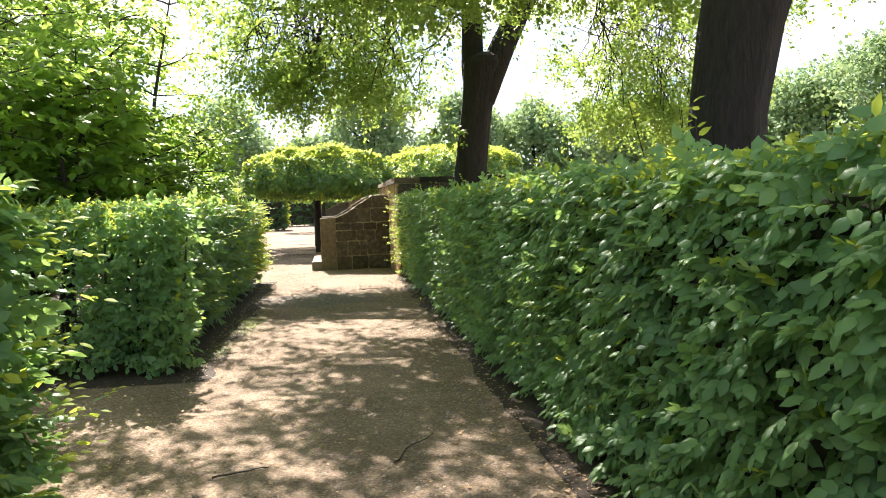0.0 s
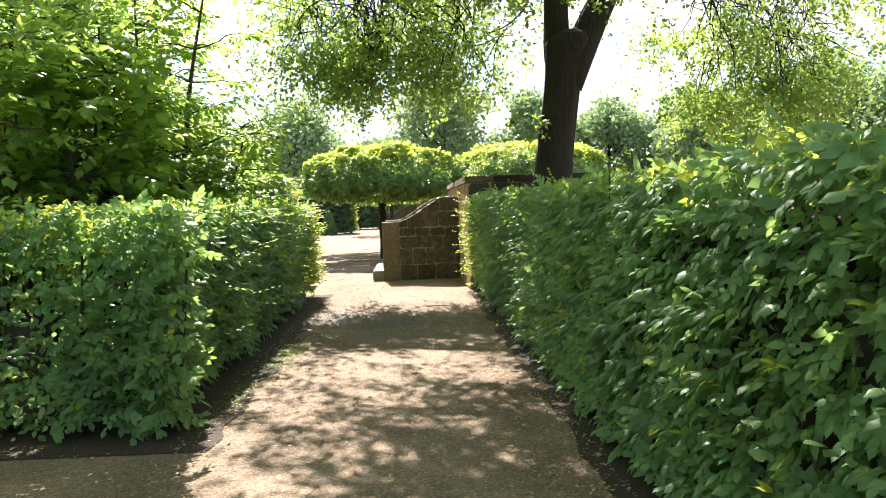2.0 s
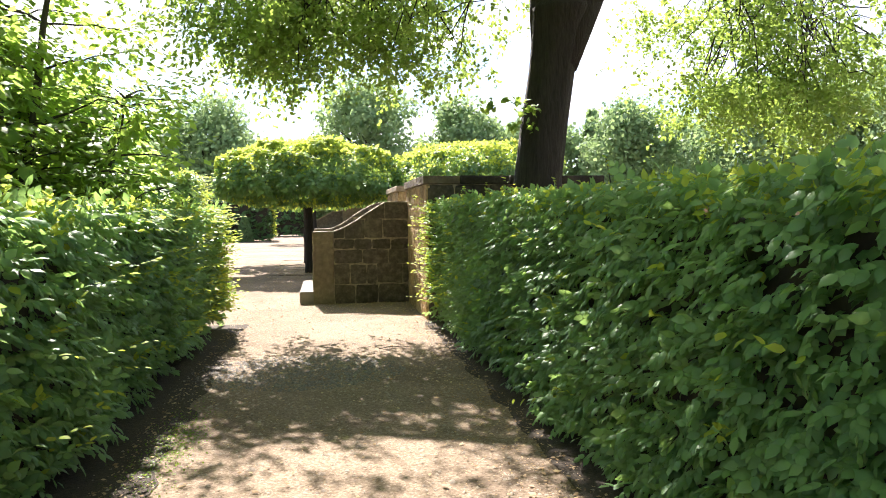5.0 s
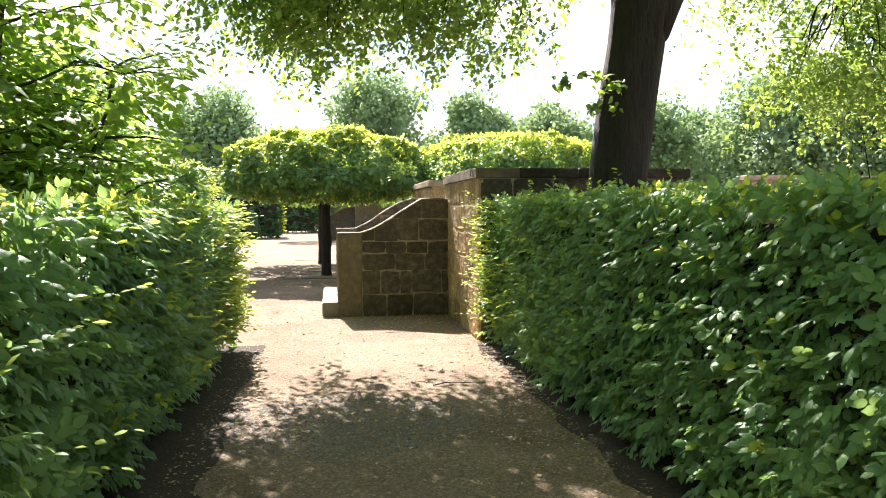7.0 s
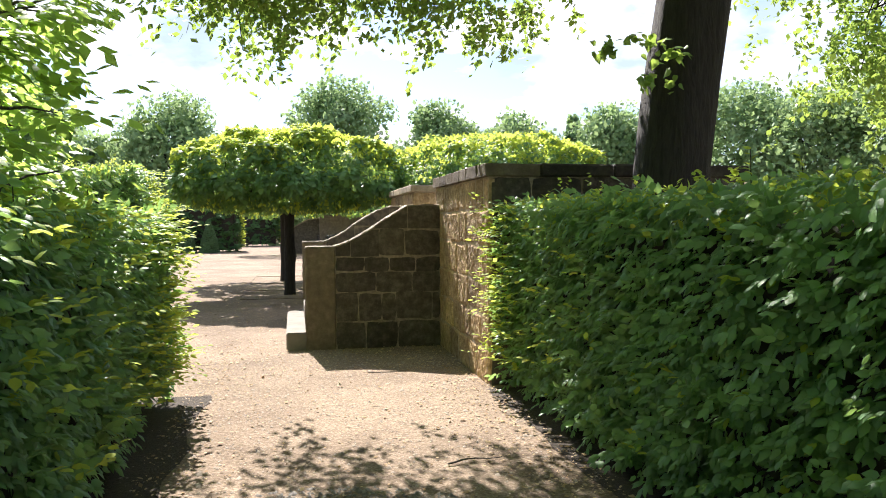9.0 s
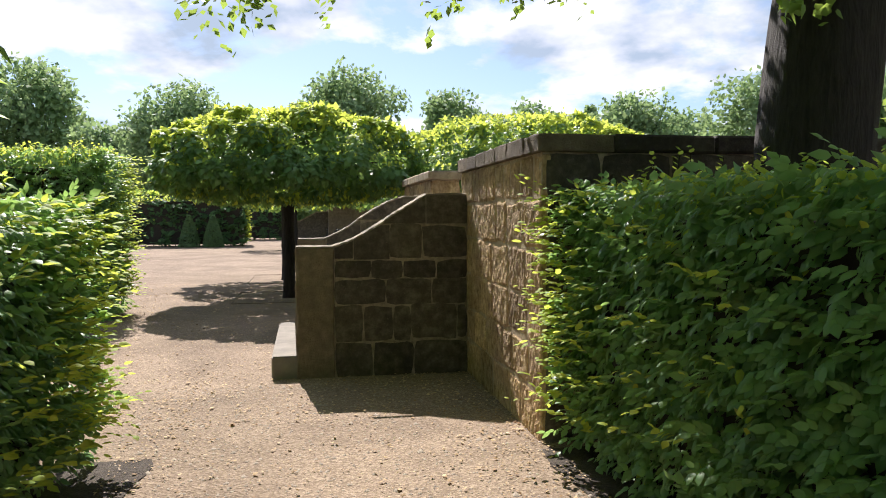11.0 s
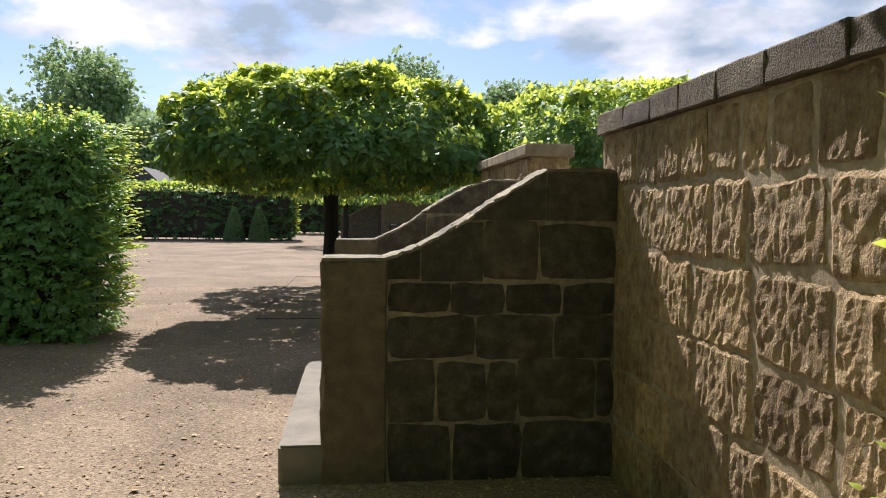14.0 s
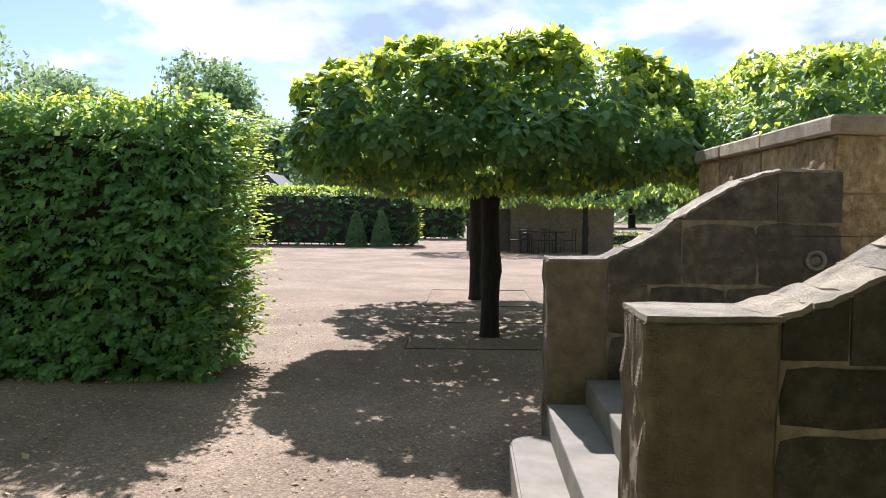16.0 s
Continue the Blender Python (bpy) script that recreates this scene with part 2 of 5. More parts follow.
MAT["lamp_glass"] = plain_material("frosted_lamp_glass", (0.10, 0.092, 0.075), 0.25)
MAT["edging"] = plain_material("rusty_edging_steel", (0.10, 0.065, 0.04), 0.8, 0.3)
MAT["grey_paint"] = plain_material("grey_painted_metal", (0.33, 0.35, 0.37), 0.5, 0.2)
MAT["roof"] = plain_material("dark_slate_roof", (0.06, 0.06, 0.065), 0.7)
MAT["plaster"] = plain_material("pale_plaster", (0.55, 0.53, 0.48), 0.9)
MAT["window"] = plain_material("dark_window_glass", (0.03, 0.035, 0.04), 0.1)

# ------------------------------------------------------------------ building blocks
# the garden's axes: u to the right along the stair wall, v away along the path
F = pose(-2.68, 16.46, 0, 0, 0, 8)
rng = np.random.default_rng(7)


def thing(name, u, v, z=0.0, turn=0.0, label="", category="", group="", kind=""):
    ob = new(name)
    ob.matrix_world = F @ pose(u, v, z, 0, 0, turn)
    ob.empty_display_size = 0.1
    return tagged(ob, label, category, group, kind)


def mesh_of(name, verts, faces):
    me = bpy.data.meshes.new(name)
    me.from_pydata(verts, [], faces)
    me.update()
    return me


def part(name, data, mat, parent, label="", smooth=False):
    if isinstance(data, bmesh.types.BMesh):
        me = bpy.data.meshes.new(name)
        bmesh.ops.recalc_face_normals(data, faces=data.faces)
        data.to_mesh(me)
        data.free()
    else:
        me = data
    if not me.materials:
        me.materials.append(mat)
    if smooth:
        me.polygons.foreach_set("use_smooth", [True] * len(me.polygons))
    ob = new(name, me)
    ob.parent = parent
    if label:
        ob["label"] = label
    return ob


def solid(name, data, mat, u=0.0, v=0.0, z=0.0, turn=0.0, label="", category="", kind="", smooth=False):
    ob = part(name, data, mat, None, label, smooth)
    ob.matrix_world = F @ pose(u, v, z, 0, 0, turn)
    return tagged(ob, label, category, "", kind)


def box_bm(x0, x1, y0, y1, z0, z1, bevel=0.0, seg=1):
    bm = bmesh.new()
    bmesh.ops.create_cube(bm, size=1.0)
    for w in bm.verts:
        w.co = Vector((x0 + (w.co.x + 0.5) * (x1 - x0), y0 + (w.co.y + 0.5) * (y1 - y0), z0 + (w.co.z + 0.5) * (z1 - z0)))
    if bevel:
        bmesh.ops.bevel(bm, geom=bm.edges[:], offset=bevel, segments=seg, affect="EDGES", profile=0.6)
    return bm


def prism_bm(poly, y0, y1, bevel=0.0):
    """A polygon in (x, z), extruded from y0 to y1."""
    bm = bmesh.new()
    a = [bm.verts.new((x, y0, z)) for x, z in poly]
    b = [bm.verts.new((x, y1, z)) for x, z in poly]
    bm.faces.new(a)
    bm.faces.new(b[::-1])
    for i in range(len(poly)):
        j = (i + 1) % len(poly)
        bm.faces.new((a[j], a[i], b[i], b[j]))
    bmesh.ops.recalc_face_normals(bm, faces=bm.faces)
    if bevel:
        bmesh.ops.bevel(bm, geom=bm.edges[:], offset=bevel, segments=1, affect="EDGES")
    return bm


def roughen(bm, amount, scale, cuts=0):
    if cuts:
        bmesh.ops.subdivide_edges(bm, edges=bm.edges[:], cuts=cuts, use_grid_fill=True)
    off = Vector((rng.uniform(0, 50), rng.uniform(0, 50), rng.uniform(0, 50)))
    for w in bm.verts:
        w.co += noise.noise_vector(w.co * scale + off) * amount
    return bm


def clip_poly(poly, top):
    """Cuts a polygon in (x, z) at a height that depends on x: top(x)."""
    out = []
    n = len(poly)
    for i in range(n):
        (x0, z0), (x1, z1) = poly[i], poly[(i + 1) % n]
        steps = 8 if abs(x1 - x0) > 0.05 else 1
        for k in range(steps):
            x, z = x0 + (x1 - x0) * k / steps, z0 + (z1 - z0) * k / steps
            out.append((x, min(z, top(x))))
    return out


def tube(bm, pts, radii, sides=7):
    """A tapering tube along points."""
    rings = []
    for i, p in enumerate(pts):
        p = Vector(p)
        d = Vector(pts[min(i + 1, len(pts) - 1)]) - Vector(pts[max(i - 1, 0)])
        q = Vector((0, 0, 1)).rotation_difference(d)
        rings.append([bm.verts.new(p + q @ Vector((math.cos(6.2832 * k / sides) * radii[i], math.sin(6.2832 * k / sides) * radii[i], 0))) for k in range(sides)])
    for a, b in zip(rings, rings[1:]):
        for k in range(sides):
            bm.faces.new((a[k], a[(k + 1) % sides], b[(k + 1) % sides], b[k]))
    bm.faces.new(rings[0][::-1])
    bm.faces.new(rings[-1])


def unit(a):
    return a / np.maximum(np.linalg.norm(a, axis=1, keepdims=True), 1e-9)


LEAF_FULL = (np.array([(0, 0, 0), (.20, .27, -.03), (.25, 0, .05), (.20, -.27, -.03), (.55, .30, -.05), (.60, 0, .04), (.55, -.30, -.05), (1, 0, -.18)]),
             [(0, 2, 1), (0, 3, 2), (1, 2, 5, 4), (2, 3, 6, 5), (4, 5, 7), (5, 6, 7)])
LEAF_HEART = (np.array([(.04, 0, 0), (0, .26, -.03), (.32, .46, -.07), (.3, 0, .05), (0, -.26, -.03), (.32, -.46, -.07), (1, 0, -.22)]),
              [(0, 3, 2, 1), (0, 4, 5, 3), (3, 6, 2), (3, 5, 6)])
LEAF_FAST = (np.array([(0, 0, 0), (.42, .34, -.06), (.5, 0, .05), (.42, -.34, -.06), (1, 0, -.12)]),
             [(0, 2, 1), (0, 3, 2), (1, 2, 4), (2, 3, 4)])
LEAF_FLAT = (np.array([(0, 0, 0), (.45, .36, -.05), (.45, -.36, .05), (1, 0, -.08)]), [(0, 2, 3, 1)])


def leaves_mesh(name, pos, along, normal, size, shape):
    """One mesh of many single leaves."""
    tv, tf = shape
    along = unit(along)
    side = unit(np.cross(normal, along))
    up = np.cross(along, side)
    n, k = len(pos), len(tv)
    s = np.asarray(size).reshape(-1, 1, 1)
    w = pos[:, None, :] + s * (tv[None, :, 0:1] * along[:, None, :] + tv[None, :, 1:2] * side[:, None, :] + tv[None, :, 2:3] * up[:, None, :])
    me = bpy.data.meshes.new(name)
    me.vertices.add(n * k)
    me.vertices.foreach_set("co", w.reshape(-1).astype(np.float32))
    counts = np.array([len(f) for f in tf])
    flat = np.concatenate([np.array(f) for f in tf])
    loops = (flat[None, :] + (np.arange(n) * k)[:, None]).reshape(-1)
    tot = np.tile(counts, n)
    me.loops.add(len(loops))
    me.loops.foreach_set("vertex_index", loops.astype(np.int32))
    me.polygons.add(len(tot))
    me.polygons.foreach_set("loop_start", np.concatenate([[0], np.cumsum(tot)[:-1]]).astype(np.int32))
    me.update(calc_edges=True)
    me.polygons.foreach_set("use_smooth", np.ones(len(tot), dtype=bool))
    return me


def wobble(p, scale, amount):
    """Soft swell of a clipped face."""
    return amount * (np.sin(p[:, 0] * scale + 1.3) * np.cos(p[:, 1] * scale * 0.83 + p[:, 2] * scale * 1.1) + 0.6 * np.sin((p[:, 1] + p[:, 2]) * scale * 1.9))


def hedge(name, u0, u1, v0, v1, h, label, density=(0, 0, 0, 0, 0), size=0.075, shape=LEAF_FULL, core=True, shoots=1.0, folds=0.0, depth=0.16, mat="hornbeam", low=0.08, thin=None, sprigs=(), fringe=()):
    """A clipped hedge. density: leaves per square metre on the faces -u, +u, -v, +v and the top."""
    ob = thing(name, (u0 + u1) / 2, (v0 + v1) / 2, 0, 0, label, "hedge")
    cu, cv = (u0 + u1) / 2, (v0 + v1) / 2
    a, b = (u1 - u0) / 2, (v1 - v0) / 2
    P, D, N, S = [], [], [], []
    YP, YD, YN, YS = [], [], [], []
    faces = [((-1, 0, 0), 2 * b * h), ((1, 0, 0), 2 * b * h), ((0, -1, 0), 2 * a * h), ((0, 1, 0), 2 * a * h), ((0, 0, 1), 4 * a * b)]
    for (nx, ny, nz), area in faces:
        k = int(area * density[faces.index(((nx, ny, nz), area))])
        if not k:
            continue
        if not nz:
            k = k // 8
        r = rng.uniform(-1, 1, (k, 3))
        p = np.stack([r[:, 0] * a, r[:, 1] * b, low + (r[:, 2] * 0.5 + 0.5) * (h - low)], 1)
        nrm = np.tile(np.array([nx, ny, nz], float), (k, 1))
        deep = np.abs(rng.normal(0, 1, k)) * depth * 0.6
        for i, (c, half) in enumerate(((nx, a), (ny, b))):
            if c:
                p[:, i] = c * half
        if nz:
            p[:, 2] = h
        out = wobble(p + np.array([cu, cv, 0]), 2.6, 0.022) - deep + np.abs(rng.normal(0, 0.012, k))
        if folds and not nz:
            run = (p[:, 1] if nx else p[:, 0]) + 0.12 * np.sin(p[:, 2] * 2.2)
            out += folds * (np.abs(np.sin(run * 2.3 + 0.7 * np.sin(run * 1.1))) ** 0.6 - 0.75)
        p += nrm * out[:, None]
        if nz:
            d = rng.normal(0, 0.7, (k, 3)) + np.array([0, 0, 0.35])
            nn = np.array([0, 0, 1.0]) + rng.normal(0, 0.55, (k, 3))
        else:
            # flat sprays of eight leaves, layered one over another, tips outward
            tang = np.array([-ny, nx, 0.0])
            s = unit(nrm * rng.uniform(0.25, 0.9, (k, 1)) + tang * rng.normal(0, 0.85, (k, 1)) + np.array([0, 0, 1.0]) * rng.normal(-0.12, 0.38, (k, 1)))
            pn = np.array([0, 0, 0.75]) + nrm * 0.85 + rng.normal(0, 0.22, (k, 3))
            pn = unit(pn - s * np.sum(pn * s, 1, keepdims=True))
            sd = np.cross(pn, s)
            run = size * 2.7 * rng.uniform(0.7, 1.2, (k, 1))
            p = p - nrm * run * 0.45
            pp, dd, qq = [], [], []
            for j in range(8):
                way = 1.0 if j % 2 else -1.0
                pp.append(p + s * run * (j / 7.0))
                lead = 0.5 + 0.12 * j if j < 7 else 3.0
                dd.append(s * lead + sd * way * 0.8 + np.array([0, 0, -0.22]) + rng.normal(0, 0.14, (k, 3)))
                qq.append(pn + rng.normal(0, 0.16, (k, 3)))
            p, d, nn = np.concatenate(pp), np.concatenate(dd), np.concatenate(qq)
            nrm = np.tile(nrm, (8, 1))
        if thin is not None:
            keep = thin(p, nrm)
            p, d, nn = p[keep], d[keep], nn[keep]
        # half the top leaves take the colour that paints sun glow
        glow_leaf = rng.uniform(0, 1, len(p)) < (0.5 if nz else 0.005)
        P.append(p[~glow_leaf]); D.append(d[~glow_leaf]); N.append(nn[~glow_leaf])
        S.append(size * rng.uniform(0.6, 1.3, len(P[-1])))
        YP.append(p[glow_leaf]); YD.append(d[glow_leaf]); YN.append(nn[glow_leaf])
        YS.append(size * rng.uniform(0.6, 1.2, len(YP[-1])))
    # single shoots that stick out of the clipped faces
    for (nx, ny, nz), area in faces[:4]:
        k = int(area * 2.5) if density[faces.index(((nx, ny, nz), area))] > 400 else 0
        if not k:
            continue
        r = rng.uniform(-1, 1, (k, 3))
        base = np.stack([r[:, 0] * a, r[:, 1] * b, 0.25 + (r[:, 2] * 0.5 + 0.5) * (h - 0.25)], 1)
        if nx:
            base[:, 0] = nx * a
        else:
            base[:, 1] = ny * b
        ends = np.array([nx, ny, 0.45]) + rng.normal(0, 0.35, (k, 3))
        far = rng.gamma(2.0, 0.03, k)[:, None]
        for j in range(5):
            YP.append(base + ends * far * (j / 4.0))
            YD.append(ends + rng.normal(0, 0.6, (k, 3)) + np.array([0, 0, -0.2]))
            YN.append(np.array([0, 0, 1.0]) + rng.normal(0, 0.4, (k, 3)))
            YS.append(size * rng.uniform(0.6, 1.1, k))
    # longer side shoots at free corners: (u, v, spread along v, way out, count)
    for fu, fv, fs, (wu, wv), k in fringe:
        base = np.stack([np.full(k, fu - cu), fv - cv - np.abs(rng.normal(0, fs, k)), rng.uniform(0.25, h, k)], 1)
        ends = np.array([wu, wv, 0.12]) + rng.normal(0, 0.28, (k, 3))
        far = rng.uniform(0.08, 0.26, k)[:, None]
        for j in range(7):
            side = np.stack([-ends[:, 1], ends[:, 0], np.zeros(k)], 1) * (1 if j % 2 else -1)
            # outer leaves carry the yellow that paints a sunlit fringe
            for store, value in zip((YP, YD, YN, YS) if j > 2 else (P, D, N, S), (
                    base + ends * far * (j / 6.0), ends * 0.8 + side * 0.8 + rng.normal(0, 0.2, (k, 3)),
                    np.array([0, 0, 1.0]) + rng.normal(0, 0.25, (k, 3)), size * rng.uniform(0.7, 1.15, k))):
                store.append(value)
    # shoots that have grown out of the clipped top since it was cut
    k = int(4 * a * b * 16 * shoots)
    base = np.stack([rng.uniform(-a, a, k), rng.uniform(-b, b, k), np.full(k, h - 0.01)], 1)
    tall = rng.gamma(2.0, 0.028, k)
    if sprigs:
        k += len(sprigs)
        base = np.concatenate([base, np.array([(su - cu, sv - cv, h - 0.02) for su, sv, sh in sprigs])])
        tall = np.concatenate([tall, np.array([sh for su, sv, sh in sprigs])])
    lean = rng.normal(0, 0.22, (k, 2))
    bm = bmesh.new()
    for q in np.nonzero(tall > 0.12)[0]:
        e = (base[q][0] + lean[q][0] * tall[q], base[q][1] + lean[q][1] * tall[q], base[q][2] + tall[q])
        tube(bm, [(base[q][0], base[q][1], base[q][2] - 0.15), e], [0.004, 0.002], 4)
    if len(bm.faces):
        tagged(part("shoot_wood", bm, MAT["twig"], ob), kind="stuff")
    else:
        bm.free()
    for j in range(8):
        f = (j + 1) / 8.0
        az = rng.uniform(0, 6.28, k)
        YP.append(base + np.stack([lean[:, 0] * tall * f, lean[:, 1] * tall * f, tall * f], 1))
        YD.append(np.stack([np.cos(az), np.sin(az), rng.uniform(0.2, 1.0, k)], 1))
        YN.append(np.stack([-np.cos(az) * 0.6, -np.sin(az) * 0.6, np.ones(k)], 1) + rng.normal(0, 0.3, (k, 3)))
        YS.append(size * np.where(tall > 0.2, 1.15, 0.85) * rng.uniform(0.65, 1.1, k))
    part("foliage", leaves_mesh("foliage", np.concatenate(P), np.concatenate(D), np.concatenate(N), np.concatenate(S), shape), MAT[mat], ob)
    part("young_growth", leaves_mesh("young_growth", np.concatenate(YP), np.concatenate(YD), np.concatenate(YN), np.concatenate(YS), shape), MAT["young"], ob, "fresh shoots and edge leaves, yellowed as if sunlit")["kind"] = "stuff"
    if core:
        i = depth * 1.05
        part("twig_core", roughen(box_bm(-a + i, a - i, -b + i, b - i, low + 0.02, h - i, 0.04), 0.05, 2.0, 3), MAT["twig"], ob, "dense dark inner twigs")
    # stems along the foot
    bm = bmesh.new()
    longest = max(a, b)
    m = min(60, int(2 * longest / 0.28))
    for q in range(m):
        s = -longest + (q + 0.5) * 2 * longest / m + rng.uniform(-0.05, 0.05)
        off = rng.uniform(-0.12, 0.12)
        x, y = (s, off) if a > b else (off, s)
        z1 = h * 0.8
        jx, jy = rng.normal(0, 0.05, 2)
        tube(bm, [(x, y, -0.02), (x + jx * 0.5, y + jy * 0.5, z1 * 0.5), (x + jx, y + jy, z1)], [0.022, 0.016, 0.008], 5)
    tagged(part("stemwork", bm, MAT["bark_thin"], ob, "thin grey hedge stems"), kind="stuff")
    return ob


def block_mesh(w, h, d, rough):
    """A hewn stone: centred in x and z, its face at y = 0 and its back at y = d, edges rounded and worn."""
    cell = 0.022 if abs(rough - 0.0125) < 0.0001 else 0.08
    nx, nz = min(max(2, int(w / cell) + 1), 22), min(max(2, int(h / cell) + 1), 14)
    off = Vector((rng.uniform(0, 90), rng.uniform(0, 90), rng.uniform(0, 90)))
    tilt = rng.normal(0, 0.02, 4)
    verts, faces = [], []
    for j in range(nz + 1):
        for i in range(nx + 1):
            fx, fz = i / nx * 2 - 1, j / nz * 2 - 1
            edge = max(abs(fx), abs(fz)) > 0.999
            x, z = fx * w / 2, fz * h / 2
            # sides that are not quite square
            x += fz * tilt[0] * w * 0.6
            z += fx * tilt[1] * w * 0.6
            big = noise.noise_vector(Vector((x, 0, z)) * 6 + off)
            fine = noise.noise_vector(Vector((x, 0, z * (0.5 if abs(rough - 0.0125) < 0.0001 else 1.0))) * (42 if abs(rough - 0.0125) < 0.0001 else 23) + off)
            x += big.x * 0.016 + fine.x * 0.007
            z += big.z * 0.016 + fine.z * 0.007
            if abs(fx) > 0.999 and abs(fz) > 0.999:
                x, z = x - fx * 0.009, z - fz * 0.009
            y = (0.005 if abs(rough - 0.0125) < 0.0001 else 0.006) if edge else -rough * (0.35 + 0.30 * big.y + (0.62 if abs(rough - 0.0125) < 0.0001 else 0.95) * fine.y)
            verts.append((x, y, z))
    idx = lambda i, j: j * (nx + 1) + i
    for j in range(nz):
        for i in range(nx):
            faces.append((idx(i, j), idx(i + 1, j), idx(i + 1, j + 1), idx(i, j + 1)))
    rim = [idx(i, 0) for i in range(nx + 1)] + [idx(nx, j) for j in range(1, nz + 1)] + [idx(i, nz) for i in range(nx - 1, -1, -1)] + [idx(0, j) for j in range(nz - 1, 0, -1)]
    back = []
    for r in rim:
        x, y, z = verts[r]
        back.append(len(verts))
        verts.append((x, d, z))
    for q in range(len(rim)):
        q2 = (q + 1) % len(rim)
        faces.append((rim[q2], rim[q], back[q], back[q2]))
    return mesh_of("stone_block", verts, faces)


def courses(parent, rows, u_start, u_end, face_v, mat, rough, along="u", gap=0.012, top=None):
    """Stones laid in courses. rows: (z0, z1, cuts). along 'u': a face that looks to -v; 'v': a face that looks to -u."""
    for zr0, zr1, cuts in rows:
        xs = [u_start, *cuts, u_end]
        for x0, x1 in zip(xs, xs[1:]):
            g0 = gap * rng.uniform(0.4, 0.9)
            z0, z1 = zr0 + rng.uniform(-0.008, 0.010), zr1 + rng.uniform(-0.010, 0.008)
            if top is not None and min(top(x0), top(x1)) < z1 + 0.03:
                poly = clip_poly([(x0 + g0, z0 + g0), (x1 - g0, z0 + g0), (x1 - g0, z1 - g0), (x0 + g0, z1 - g0)], lambda x: top(x) - 0.014)
                if min(p[1] for p in poly) < z0 - 0.001 or max(p[1] for p in poly) < z0 + 0.03:
                    poly = [(x, max(z, z0 + g0)) for x, z in poly]
                if max(p[1] for p in poly) - z0 < 0.03:
                    continue
                ob = part("stone_block", prism_bm(poly, 0.0, 0.05), mat, parent)
                ob.matrix_local = pose(0, face_v, 0)
                continue
            me = block_mesh(x1 - x0 - 2 * g0, z1 - z0 - 2 * g0, 0.05, rough)
            ob = part("stone_block", me, mat, parent, "")
            c, zc = (x0 + x1) / 2, (z0 + z1) / 2
            y = face_v + rng.uniform(-0.004, 0.004)
            ob.matrix_local = pose(c, y, zc) if along == "u" else pose(face_v + rng.uniform(-0.006, 0.006), c, zc, 0, 0, -90)


# ------------------------------------------------------------------ ground
def ground():
    bm = bmesh.new()
    bmesh.ops.create_grid(bm, x_segments=2, y_segments=2, size=2500)
    solid("ground", bm, MAT["gravel"], 0, 0, 0, 0, "pale brown fine gravel of the garden paths and square", "ground", "structure")


def strip(name, pts_left, pts_right, z, mat, label):
    """A bed of soil with an uneven edge between two lines (u, v)."""
    n = 60
    verts, faces = [], []
    for i in range(n + 1):
        f = i / n
        for (p0, p1) in (pts_left, pts_right):
            u, v = p0[0] + (p1[0] - p0[0]) * f, p0[1] + (p1[1] - p0[1]) * f
            w = noise.noise(Vector((u * 2.1, v * 2.1, 3.0))) * 0.10 + noise.noise(Vector((u * 7, v * 7, 9.0))) * 0.04
            verts.append((u + w, v + w * 0.5, z))
    for i in range(n):
        faces.append((2 * i, 2 * i + 1, 2 * i + 3, 2 * i + 2))
    return solid(name, mesh_of(name, verts, faces), mat, 0, 0, 0, 0, label, "soil bed", "structure")


ground()
strip("soil_bed", ((1.42, -19), (1.46, -2.35)), ((3.0, -19), (3.0, -2.35)), 0.006, MAT["soil"], "dark crumbly soil under the hedge")
strip("soil_bed", ((-2.6, -10.3), (-2.6, -2.1)), ((-0.74, -10.3), (-0.80, -2.1)), 0.006, MAT["soil"], "dark crumbly soil under the hedge")
strip("soil_bed", ((-6.0, -10.4), (-2.5, -10.4)), ((-6.0, -9.0), (-2.5, -9.0)), 0.007, MAT["soil"], "dark crumbly soil under the hedge")
strip("soil_bed", ((-2.6, -19), (-2.6, -12.9)), ((-0.9, -19), (-0.9, -12.9)), 0.006, MAT["soil"], "dark crumbly soil under the hedge")
strip("soil_bed", ((-40, -9.5), (-2.4, -9.5)), ((-40, 3.0), (-2.4, -1.5)), 0.005, MAT["soil"], "shaded woodland soil behind the hedge")


# ------------------------------------------------------------------ stair and walls
def slope_one(x):
    pts = [(-1, 1.135), (0.32, 1.135), (0.48, 1.197), (0.67, 1.30), (0.86, 1.427), (1.13, 1.592), (3, 1.592)]
    return float(np.interp(x, [p[0] for p in pts], [p[1] for p in pts]))


def slope_two(x):
    pts = [(-1, 1.135), (0.32, 1.135), (0.58, 1.275), (0.815, 1.442), (1.05, 1.571), (1.24, 1.629), (3, 1.622)]
    return float(np.interp(x, [p[0] for p in pts], [p[1] for p in pts]))


